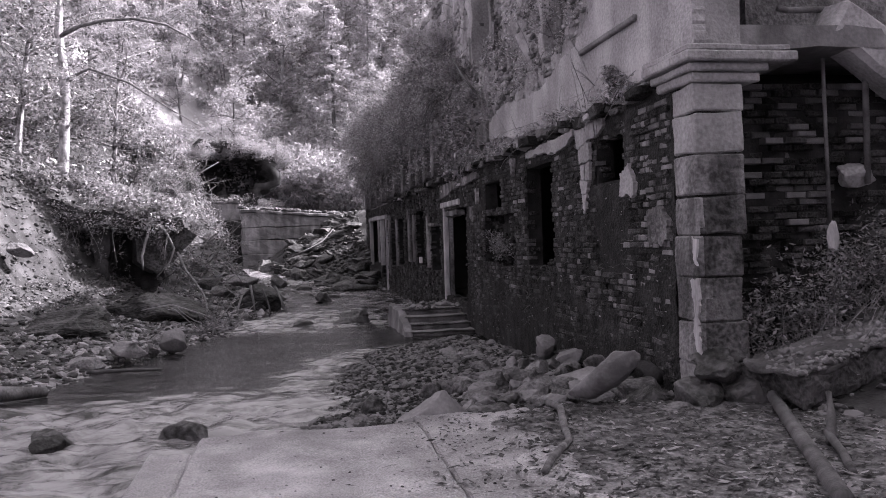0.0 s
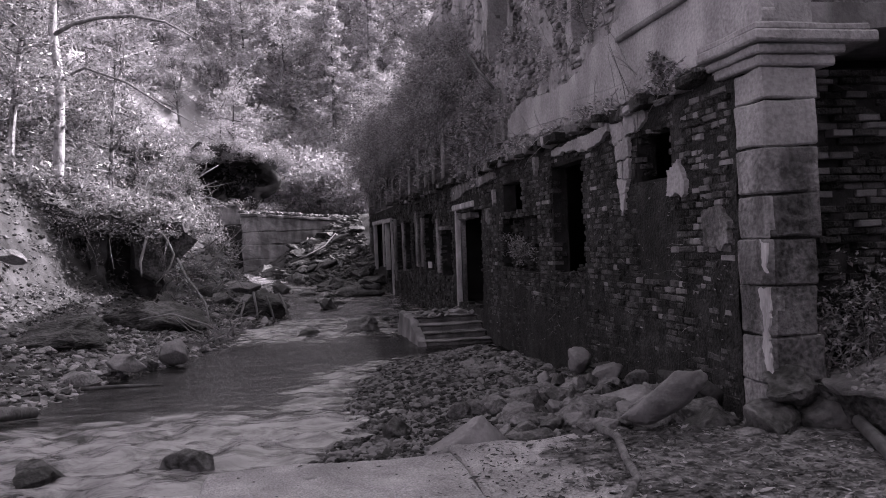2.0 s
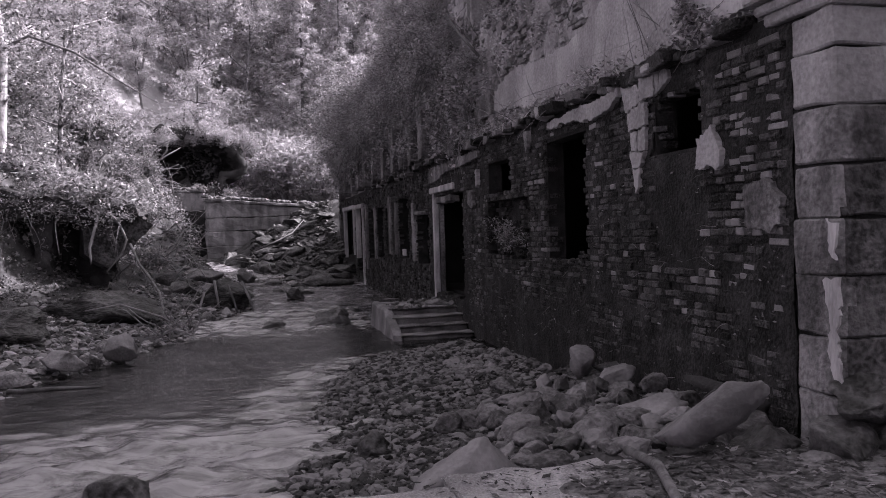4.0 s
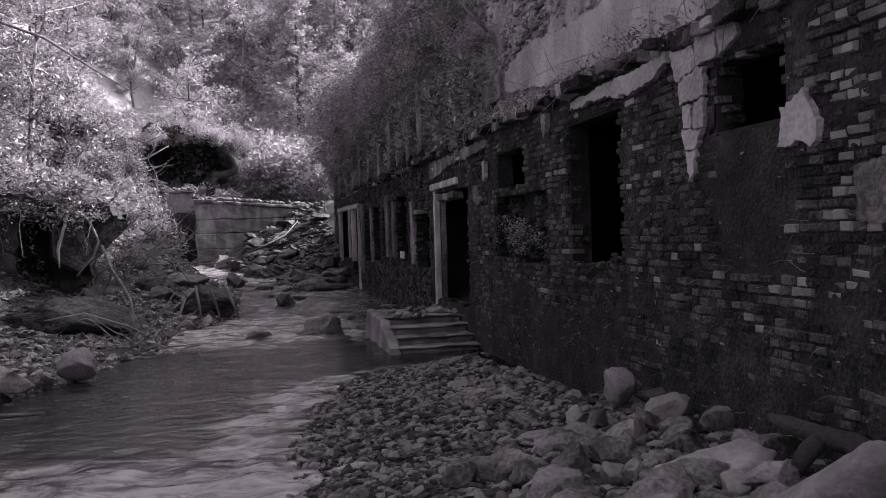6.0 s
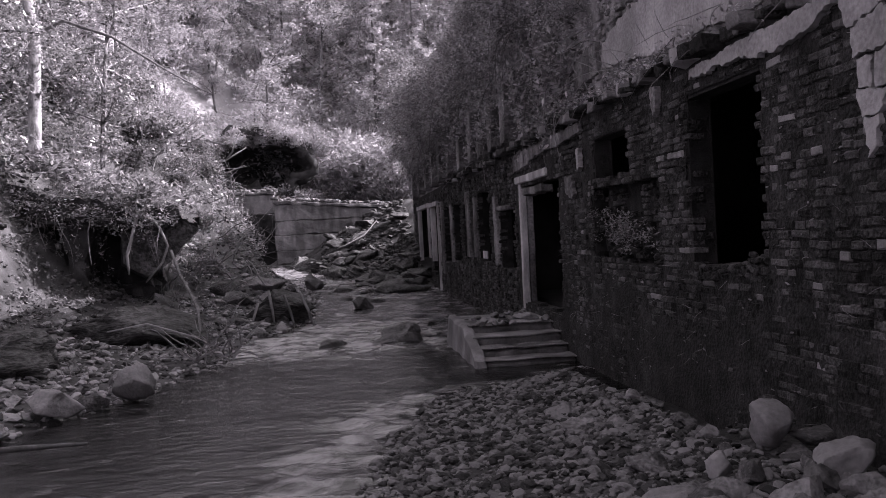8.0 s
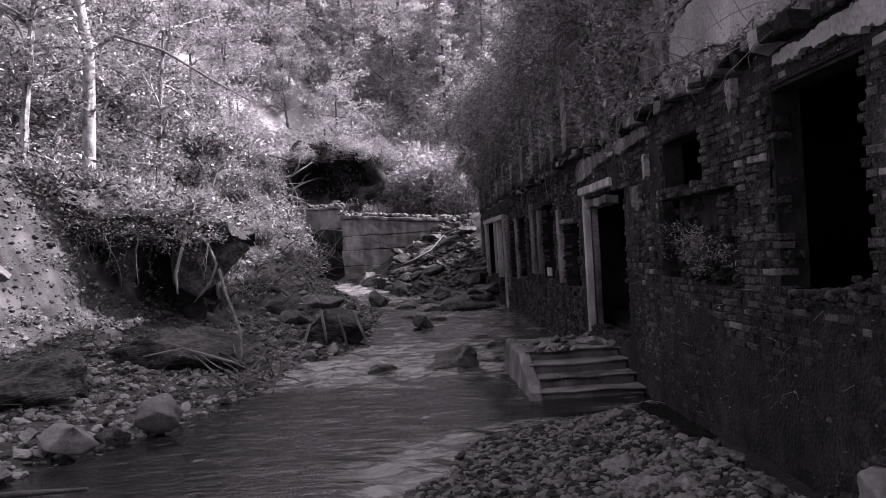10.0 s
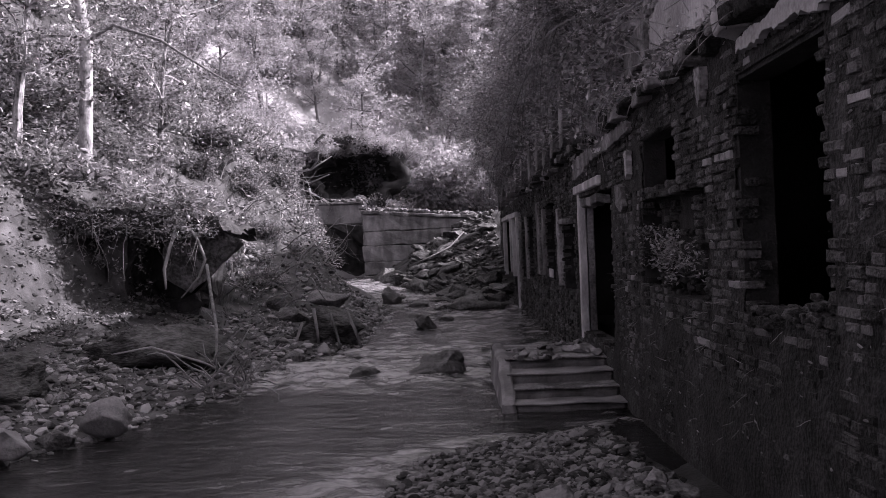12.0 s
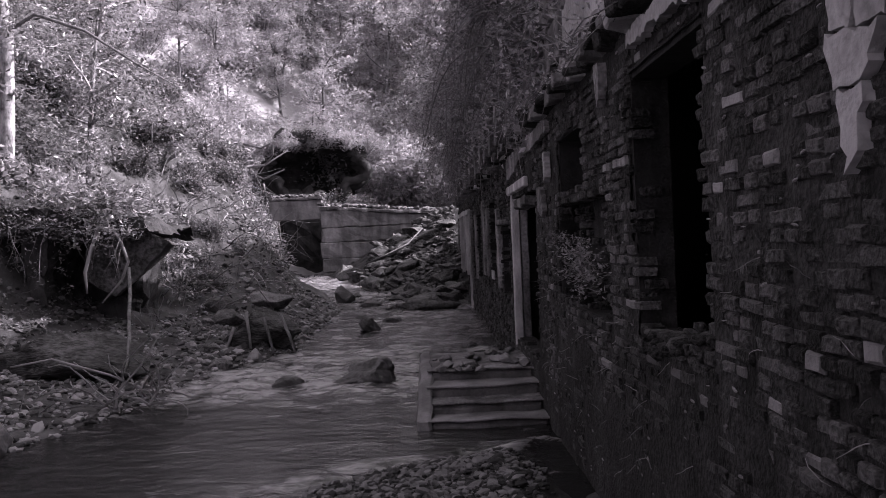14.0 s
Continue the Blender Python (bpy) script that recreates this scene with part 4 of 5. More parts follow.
# in the stream
boulder(-2.65, 6.65, 0.04, 0.26, 0.24, 0.17, 15, shape=3, material=M_STONE_DARK, label=DARK)
boulder(-1.45, 6.65, 0.02, 0.29, 0.22, 0.19, 4, shape=2, material=M_STONE_DARK, label=DARK)
boulder(-0.25, 16.9, 0.03, 0.32, 0.24, 0.15, 0, shape=4, material=M_STONE_DARK, label=DARK)
boulder(0.88, 17.0, 0.05, 0.46, 0.32, 0.24, -6, shape=8, material=M_STONE_DARK, label=DARK)
boulder(0.4, 23.2, 0.18, 0.36, 0.28, 0.26, 0, shape=1, material=M_STONE_DARK, label=DARK)
boulder(-0.05, 30.0, 0.12, 0.4, 0.3, 0.2, 0, shape=0, material=M_STONE_DARK, label=DARK)
boulder(-0.95, 32.0, 0.25, 0.5, 0.45, 0.42, 0, shape=5, label="rounded boulder at the head of the riffle")
boulder(1.6, 27.8, 0.16, 1.15, 0.4, 0.28, -4, shape=7, material=M_STONE_DARK, label="long dark flat boulder by the far bank")
boulder(0.1, 26.0, 0.08, 0.3, 0.2, 0.12, 0, shape=3, material=M_STONE_DARK, label=DARK)
boulder(0.9, 25.0, 0.08, 0.3, 0.16, 0.1, 0, shape=2, material=M_STONE_DARK, label=DARK)
# left bank
boulder(-2.5, 13.3, 0.26, 0.34, 0.25, 0.24, 20, 0, 20, shape=6, material=M_STONE_PALE, label="pale angular boulder at the water's edge")
boulder(-3.1, 12.3, 0.22, 0.42, 0.28, 0.2, 12, shape=1, material=M_STONE_PALE, label="pale flat boulder at the water's edge")
boulder(-3.55, 11.6, 0.14, 0.36, 0.25, 0.14, 0, shape=4)
boulder(-3.35, 17.2, 0.5, 1.2, 0.8, 0.46, -14, 0, 10, shape=9, material=M_MOSS, label="big mossy dark boulder on the gravel bank")
boulder(-4.4, 14.2, 0.45, 0.9, 0.75, 0.34, 0, shape=8, material=M_MOSS, label="dark mound of stone on the bank")
boulder(-1.35, 20.6, 0.42, 0.75, 0.6, 0.5, 0, shape=9, material=M_MOSS, label="dark rooted block of earth and stone beside the stream")
boulder(-2.4, 22.6, 0.5, 0.45, 0.4, 0.25, 0, shape=3)
boulder(-2.2, 24.9, 0.7, 0.8, 0.55, 0.3, -8, shape=7, label="rounded grey boulder above the stream")
boulder(-2.9, 23.6, 0.75, 0.5, 0.4, 0.25, 0, shape=4)
boulder(-1.8, 23.0, 0.45, 0.35, 0.3, 0.2, 0, shape=1)
boulder(-5.9, 16.6, 1.9, 0.4, 0.3, 0.16, 30, 0, 20, shape=6, label="loose stone on the bare earth slope")
# the undercut ledge of dark rock and earth
def lump(outline, y0, y1, seed, material, name, label, lean=0.0, rough=0.12):
    """A rock of a given (x, z) section, running from y0 to y1, split and weathered."""
    bm = bmesh.new()
    face = bm.faces.new([bm.verts.new((x, y0, z)) for x, z in outline])
    ext = bmesh.ops.extrude_face_region(bm, geom=[face])
    for v in ext["geom"]:
        if isinstance(v, bmesh.types.BMVert):
            v.co.y = y1
            v.co.x -= lean
    bmesh.ops.recalc_face_normals(bm, faces=bm.faces[:])
    bmesh.ops.triangulate(bm, faces=bm.faces[:])
    for _ in range(4):
        bmesh.ops.subdivide_edges(bm, edges=[e for e in bm.edges if e.calc_length() > 0.12], cuts=1, use_grid_fill=True)
    o = Vector((seed * 5.3, 0, seed))
    for v in bm.verts:
        v.co += noise.noise_vector(v.co * 1.1 + o) * rough + noise.noise_vector(v.co * 3.7 + o) * rough * 0.6 + noise.noise_vector(v.co * 9 + o) * rough * 0.25
    me = bpy.data.meshes.new(name)
    bm.to_mesh(me)
    bm.free()
    me.materials.append(material)
    return tagged(new(name, me), label, "rock")


lump([(-2.72, 2.08), (-3.0, 1.82), (-3.35, 1.5), (-3.75, 1.2), (-4.2, 1.5), (-4.2, 2.4), (-3.3, 2.4)], 19.9, 22.5, 1, M_STONE_DARK, "overhanging_rock", "dark rock nose overhanging the undercut bank", 0.7, 0.05)
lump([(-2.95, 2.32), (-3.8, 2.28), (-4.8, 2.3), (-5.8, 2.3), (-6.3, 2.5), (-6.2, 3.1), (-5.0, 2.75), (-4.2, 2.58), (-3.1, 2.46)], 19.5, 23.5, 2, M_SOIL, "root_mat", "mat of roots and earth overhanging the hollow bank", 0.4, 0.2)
# back of the undercut, coloured dark for the shade in there
lump([(-3.8, 0.4), (-7.5, 0.8), (-7.5, 3.2), (-3.7, 2.6)], 21.0, 23.0, 3, M_SOIL, "hollow_back", "earth at the back of the undercut hollow, shade in its colour", 0.3, 0.25)
lump([(-4.75, 0.9), (-5.35, 0.9), (-5.2, 1.6), (-5.25, 2.5), (-4.7, 2.5), (-4.85, 1.6)], 19.7, 21.4, 4, M_EARTH, "earth_pillar", "crumbling pillar of earth and roots in the hollow", 0.1, 0.14)
# the hollow above the dam: an open shell of earth under the trees, shade put into its dark colour
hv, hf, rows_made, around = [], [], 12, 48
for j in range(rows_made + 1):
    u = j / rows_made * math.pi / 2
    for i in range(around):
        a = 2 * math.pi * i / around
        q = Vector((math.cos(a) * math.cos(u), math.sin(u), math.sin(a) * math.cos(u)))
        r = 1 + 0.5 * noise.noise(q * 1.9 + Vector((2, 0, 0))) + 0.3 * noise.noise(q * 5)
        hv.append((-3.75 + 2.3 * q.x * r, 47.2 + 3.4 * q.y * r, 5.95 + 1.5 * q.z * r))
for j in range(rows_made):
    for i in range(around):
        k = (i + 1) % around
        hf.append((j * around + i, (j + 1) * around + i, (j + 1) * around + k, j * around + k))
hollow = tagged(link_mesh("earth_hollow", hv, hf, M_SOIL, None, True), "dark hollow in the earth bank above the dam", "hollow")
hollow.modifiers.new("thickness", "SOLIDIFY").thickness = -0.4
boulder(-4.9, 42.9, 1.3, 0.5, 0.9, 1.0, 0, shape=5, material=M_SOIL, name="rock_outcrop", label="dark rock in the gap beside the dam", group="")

# rubble before the dam
rngr = random.Random(9)
for i in range(90):
    y = rngr.uniform(29.5, 41.7)
    x = rngr.uniform(-2.6 + (42 - y) * 0.33, 2.8)
    s = rngr.uniform(0.16, 0.42) if i % 3 else rngr.uniform(0.35, 0.6)
    boulder(x, y, height(x, y) + s * 0.25, s * rngr.uniform(0.9, 1.7), s, s * rngr.uniform(0.4, 0.75), rngr.uniform(0, 180), rngr.uniform(-20, 20), rngr.uniform(-20, 20), i, M_STONE_DARK, label="rubble stone on the slope below the dam", group="rubble below the dam", name="rubble_stone")
for i in range(46):
    y = rngr.uniform(10.5, 30)
    xl = float(np.interp(y, LEFT_Y, LEFT_X))
    x = xl - rngr.uniform(0.1, 2.4)
    s = rngr.uniform(0.07, 0.24)
    boulder(x, y, height(x, y) + s * 0.2, s * rngr.uniform(0.9, 1.6), s, s * rngr.uniform(0.45, 0.8), rngr.uniform(0, 180), rngr.uniform(-15, 15), 0, i, label="grey stone on the gravel bank", group="bank stones", name="bank_stone")
for i in range(75):
    y = 5.6 + 5.0 * rngr.random() ** 1.6
    xr = float(np.interp(y, RIGHT_Y, RIGHT_X))
    x = rngr.uniform(max(xr + 0.2, 0.9 if y < 8 else 1.4), 2.8)
    s = rngr.uniform(0.07, 0.2) * (1.0 if y < 8 else 0.6)
    boulder(x, y, height(x, y) + s * 0.2, s * rngr.uniform(0.9, 1.7), s, s * rngr.uniform(0.45, 0.8), rngr.uniform(0, 180), rngr.uniform(-15, 15), 0, i, label="grey stone on the gravel bar", group="gravel bar stones", name="bar_stone")
for i in range(30):
    x, y, s = rngr.uniform(1.75, 2.9), rngr.uniform(14.7, 16.2), rngr.uniform(0.03, 0.1)
    boulder(x, y, 0.43 + s * 0.4, s * 1.3, s, s * 0.7, rngr.uniform(0, 180), 0, 0, i, M_STONE_PALE if i % 3 else None, "rubble_stone", "broken piece of plaster on the steps", "rubble on the steps")

# gravel
PEB = []
for s in range(10):
    bm = bmesh.new()
    bmesh.ops.create_icosphere(bm, subdivisions=1, radius=1)
    for v in bm.verts:
        v.co *= 1 + 0.35 * noise.noise(v.co * 1.4 + Vector((s * 5.1, 0, 0)))
    PEB.append(([v.co.copy() for v in bm.verts], [[v.index for v in f.verts] for f in bm.faces]))
    bm.free()


def gravel(name, count, where, small, large, label, seed, material=None):
    rng, heap = random.Random(seed), Heap()
    for _ in range(count):
        x, y = where(rng)
        s = small * (large / small) ** (rng.random() ** 2)
        v, f = PEB[rng.randrange(10)]
        m = pose(x, y, height(x, y) + s * 0.2, rng.uniform(-25, 25), rng.uniform(-25, 25), rng.uniform(0, 360)) @ Matrix.Diagonal((s * rng.uniform(0.9, 1.6), s, s * rng.uniform(0.4, 0.75), 1))
        heap.add([m @ p for p in v], f)
    return tagged(heap.link(name, material or M_PEBBLE, None, False), label, "gravel", kind="stuff")


def on_bar(rng):
    while True:
        y = rng.uniform(5.2, 13.0)
        xr = float(np.interp(y, RIGHT_Y, RIGHT_X))
        x = rng.uniform(xr - 0.35, ramp(y, ((7, 2.95), (8.6, 2.62), (13, 2.4))) + abs(rng.gauss(0, 0.1)))
        if x > xr - 0.1 or rng.random() < 0.35:
            return x, y


def on_bank(rng):
    while True:
        y = 9.5 + 22 * rng.random() ** 1.4
        xl = float(np.interp(y, LEFT_Y, LEFT_X))
        d = 3.2 * rng.random() ** 1.4 - 0.25
        return xl - d, y


gravel("gravel_bar", 17000, on_bar, 0.011, 0.05, "grey gravel bar between the stream and the wall", 1)
gravel("bank_gravel", 8000, on_bank, 0.018, 0.08, "grey gravel on the far bank", 2, M_SHINGLE)
gravel("slope_stones", 5200, lambda r: (r.uniform(-9, -3.5), r.uniform(13, 21)), 0.015, 0.075, "small stones scattered on the bare earth slope", 3)
gravel("rubble_gravel", 1800, lambda r: (r.uniform(-0.8, 2.9), r.uniform(28, 41.8)), 0.05, 0.2, "broken stone on the slope below the dam", 4, M_STONE_DARK)
gravel("corner_rubble", 900, lambda r: (r.uniform(2.9, 6.4), r.uniform(3.2, 5.9)), 0.02, 0.1, "rubble and earth at the foot of the ruin", 5)

# pebbles standing out of the fallen slab's broken top
crumbs, rngg, lie = Heap(), random.Random(71), pose(3.36, 4.6, 0.4, 3, -13, 9)
for _ in range(900):
    r = rngg.uniform(0.008, 0.03)
    v, f = PEB[rngg.randrange(10)]
    m = lie @ pose(rngg.uniform(-0.04, 2.8), -0.28 + 0.5 * rngg.random() ** 1.6, 0.3 + rngg.uniform(-0.035, 0.02), rngg.uniform(0, 90), 0, rngg.uniform(0, 360)) @ Matrix.Diagonal((r * 1.4, r, r * 0.8, 1))
    crumbs.add([m @ p for p in v], f)
tagged(crumbs.link("pebbles", M_STONE_PALE, fallen), kind="stuff")

# sand and grit on the slab
grit = Heap()
rngg = random.Random(17)
for _ in range(2600):
    x, y = rngg.uniform(-1.45, 4.3), rngg.uniform(1.2, 5.2)
    if x < 0.6 and rngg.random() < 0.85:
        continue
    s = rngg.uniform(0.004, 0.01) if x < 1.2 else rngg.uniform(0.005, 0.024)
    v, f = PEB[rngg.randrange(10)]
    m = pose(x, y, max(0.337, mould(x, y)), 0, 0, rngg.uniform(0, 360)) @ Matrix.Diagonal((s * 1.3, s, s * 0.7, 1))
    grit.add([m @ p for p in v], f)
tagged(grit.link("slab_grit", M_STONE), "grit and small stones on the concrete slab", "gravel", kind="stuff")

# leaf litter on the slab
rngn = np.random.default_rng(3)
n = 8500
lx = rngn.uniform(-1.1, 4.4, n * 3)
lyy = rngn.uniform(1.2, 5.3, n * 3)
keep = rngn.random(n * 3) < np.clip((lx - 0.1) / 1.5, 0.015, 1) * 0.7
c = np.stack([lx, lyy, np.full(n * 3, 0.352)], 1)[keep]
c[:, 2] = [max(0.345, mould(x, y) + 0.006) + 0.008 * rngn.random() for x, y, _ in c]
ang = rngn.uniform(0, 6.28, len(c))
sz = 0.008 + 0.045 * rngn.random(len(c)) ** 2.2
a = np.stack([np.cos(ang), np.sin(ang), rngn.uniform(-0.15, 0.25, len(c))], 1) * sz[:, None]
b = np.stack([-np.sin(ang), np.cos(ang), rngn.uniform(-0.3, 0.3, len(c))], 1) * (sz * rngn.uniform(0.12, 0.5, len(c)))[:, None]
v = np.stack([c - a, c - b, c + a, c + b], 1).reshape(-1, 3)
k = np.arange(len(c))[:, None] * 4
pale_bits = rngn.random(len(c)) < 0.35
quads = np.concatenate([k + (0, 1, 2), k + (0, 2, 3)])
tagged(link_mesh("pale_litter", v.tolist(), quads[np.tile(pale_bits, 2)].tolist(), M_GRASS), "pale dead leaves and straw on the concrete slab", "leaf litter", kind="stuff")
tagged(link_mesh("leaf_litter", v.tolist(), quads[np.tile(~pale_bits, 2)].tolist(), M_SOIL), "dark dead leaves and twigs on the concrete slab", "leaf litter", kind="stuff")

# roots and dead branches on the left bank
stick("root", [(-3.8, 19.5, 2.4), (-3.86, 19.3, 2.05), (-3.98, 19.3, 1.65), (-3.96, 19.3, 1.3)], [0.035, 0.03, 0.03, 0.015], M_TWIG, "pale root hanging from the overhang", "root")
stick("root", [(-3.58, 19.5, 2.4), (-3.35, 19.3, 2.1), (-3.22, 19.2, 1.8), (-3.3, 19.1, 1.5), (-3.6, 19.0, 1.15)], [0.03, 0.028, 0.026, 0.022, 0.012], M_TWIG, "pale bent root hanging from the overhang", "root")
stick("dead_branch", [(-3.1, 18.9, 1.7), (-2.85, 18.2, 1.3), (-2.55, 17.3, 1.05), (-2.3, 16.6, 0.8), (-2.2, 16.2, 0.5), (-2.24, 16.0, 0.25)], [0.028, 0.028, 0.026, 0.024, 0.02, 0.014], M_BARK, "dead branch slanting down the bank")
rngd = random.Random(21)
tangle = Heap()
for i in range(26):
    base = Vector((-1.95 + rngd.uniform(-0.35, 0.35), 15.7 + rngd.uniform(-0.4, 0.4), 0.1))
    pts = wander(base, (rngd.uniform(-1, 1), rngd.uniform(-0.8, 0.8), rngd.uniform(0.1, 0.8)), rngd.uniform(0.3, 1.2), 6, 0.55, rngd)
    tangle.add(*tube(pts, [0.018 - 0.002 * q for q in range(7)], 4))
tagged(tangle.link("driftwood_tangle", M_TWIG), "tangle of dry twigs and roots at the water's edge", "driftwood", kind="stuff")
stick("driftwood", [(-3.4, 15.6, 0.6), (-2.8, 15.4, 0.7), (-2.2, 15.6, 0.45), (-1.9, 15.9, 0.2)], [0.01, 0.013, 0.015, 0.016], M_TWIG, "bent pale driftwood branch on the gravel")
stick("plank", [(-3.3, 10.7, 0.12), (-2.8, 10.85, 0.1), (-2.35, 11.0, 0.06)], [0.03, 0.028, 0.015], M_WOOD, "pale piece of wood lying in the shallows")
stick("driftwood", [(-4.9, 9.0, 0.1), (-4.2, 9.1, 0.14), (-3.5, 9.5, 0.08)], [0.1, 0.11, 0.07], M_BARK, "dark sunken log at the water's edge")
stick("driftwood", [(-0.6, 36.5, 1.2), (0.2, 36.8, 1.5), (1.0, 37.5, 1.9), (1.6, 38.5, 2.5)], [0.04, 0.04, 0.035, 0.02], M_TWIG, "pale dead branch across the rubble")
for i, (x, top, lean) in enumerate(((-1.72, 0.55, -0.15), (-1.5, 0.8, 0.1), (-1.2, 0.7, 0.2), (-0.9, 0.75, 0.28))):
    stick("root", [(x, 20.05, top), (x + lean * 0.6, 19.95, top * 0.5), (x + lean, 19.9, 0.03)], [0.03, 0.028, 0.02], M_BARK, "root hanging from a block of earth", "root")

# ---------------------------------------------------------------- plants
def bush_data(seed, leaves, size, radius, material, clumps=16, squash=0.75):
    rng = np.random.default_rng(seed)
    cs = rng.normal(size=(clumps, 3))
    cs = cs / np.linalg.norm(cs, axis=1)[:, None] * rng.uniform(0.3, 1, (clumps, 1)) * radius * (1, 1, squash)
    cs[:, 2] += radius * 0.7
    v, f = leaf_cloud(cs, radius * 0.45, leaves, size, rng)
    me = bpy.data.meshes.new("foliage")
    me.from_pydata(v.tolist(), [], f.tolist())
    me.materials.append(material)
    r2, heap = random.Random(seed), Heap()
    for c in cs:
        pts = wander((0, 0, -0.2), tuple(c), float(np.linalg.norm(c)) + 0.2, 5, 0.16, r2)
        heap.add(*tube(pts, [0.03 * (1 - q / 7) for q in range(6)], 4))
    st = bpy.data.meshes.new("stem")
    st.from_pydata(np.concatenate(heap.v).tolist(), [], heap.f)
    st.materials.append(M_TWIG)
    return me, st


def plant(name, datas, x, y, z, scale, turn, label, category, group):
    top = tagged(new(name), label, category, group)
    top.matrix_basis = pose(x, y, z, 0, 0, turn) @ Matrix.Diagonal((scale, scale, scale, 1))
    for nm, me in zip(("foliage", "stem"), datas):
        new(nm, me).parent = top
    return top


LAUREL = [bush_data(s, 2600, 0.075, 1.0, M_LEAF) for s in range(5)]
PALEB = [bush_data(s + 20, 1800, 0.09, 1.2, M_PALE_LEAF, 20, 1.0) for s in range(4)]
rngp = random.Random(4)
for i in range(120):
    y = 20.5 + 24 * rngp.random()
    xl = float(np.interp(y, LEFT_Y, LEFT_X))
    d = rngp.uniform(6.2 if y < 26 else 3.4, 17)
    x = xl - d
    plant("laurel_bush", LAUREL[i % 5], x, y, height(x, y) - 0.35, rngp.uniform(0.55, 1.05), rngp.uniform(0, 360), "glossy evergreen bush on the sunlit bank", "bush", "bushes on the bank")
for i in range(26):
    y = 24 + 18 * rngp.random()
    xl = float(np.interp(y, LEFT_Y, LEFT_X))
    x = xl - rngp.uniform(2.3, 4.0)
    plant("laurel_bush", LAUREL[i % 5], x, y, height(x, y) - 0.2, rngp.uniform(0.3, 0.6), rngp.uniform(0, 360), "low evergreen bush hanging over the bank", "bush", "bushes on the bank")
for i, (x, y) in enumerate(((-5.6, 20.2), (-4.7, 20.4), (-4.0, 20.7), (-5.2, 21.4), (-4.3, 21.8), (-3.6, 21.6), (-6.4, 20.6))):
    plant("laurel_bush", LAUREL[i % 5], x - 0.6, y + 0.6, 2.7, 0.35 + 0.06 * (i % 3), i * 50, "evergreen bush growing over the rock ledge", "bush", "bushes on the bank")
for i in range(12):
    x = -6.6 + 0.5 * i
    plant("shrub", PALEB[i % 4], x, 46.6 + 0.5 * (i % 3), (7.1 if i % 2 else 3.6) - 0.08 * abs(i - 6), 0.55 + 0.1 * (i % 3), i * 40, "pale leafy shrub overhanging the dark rock", "shrub", "valley shrubs")
for i in range(210):
    y = rngp.uniform(46, 88) if i < 140 else rngp.uniform(47, 64)
    x = rngp.uniform(-22, 16) if i < 140 else rngp.uniform(-7, 7)
    if y < 51 and -7.5 < x < -0.5:
        y += 6.0
    plant("shrub", PALEB[i % 4], x, y, height(x, y) - 0.3, rngp.uniform(1.0, 2.4), rngp.uniform(0, 360), "pale leafy shrub on the valley side", "shrub", "valley shrubs")


def bare_mesh(name, heap, material):
    me = bpy.data.meshes.new(name)
    me.from_pydata(np.concatenate(heap.v).tolist(), [], heap.f)
    me.materials.append(material)
    return me


def conifer_data(seed, tall):
    rng, r2 = np.random.default_rng(seed), random.Random(seed)
    cs, heap, stem_heap = [], Heap(), Heap()
    stem_heap.add(*tube([(0, 0, -0.5), (0.1, 0, tall * 0.5), (0, 0, tall)], [0.18, 0.1, 0.02], 6))
    for k in range(int(tall * 6)):
        z = tall * (0.12 + 0.86 * k / (tall * 6))
        reach = (tall - z) * 0.24 + 0.3
        a = r2.uniform(0, 6.28)
        tip = Vector((math.cos(a) * reach, math.sin(a) * reach, z - reach * 0.3))
        heap.add(*tube([(0, 0, z), tuple(tip * 0.5 + Vector((0, 0, z * 0.5 + 0.05))), tuple(tip)], [0.03, 0.02, 0.008], 3))
        for q in range(5):
            cs.append((tip.x * (0.25 + 0.18 * q), tip.y * (0.25 + 0.18 * q), z + (tip.z - z) * (0.25 + 0.18 * q)))
    v, f = leaf_cloud(cs, 0.32, 6500, 0.12, rng, 0.5)
    me = bpy.data.meshes.new("foliage")
    me.from_pydata(v.tolist(), [], f.tolist())
    me.materials.append(M_NEEDLE)
    return me, bare_mesh("trunk", stem_heap, M_BARK), bare_mesh("branchwork", heap, M_BARK)


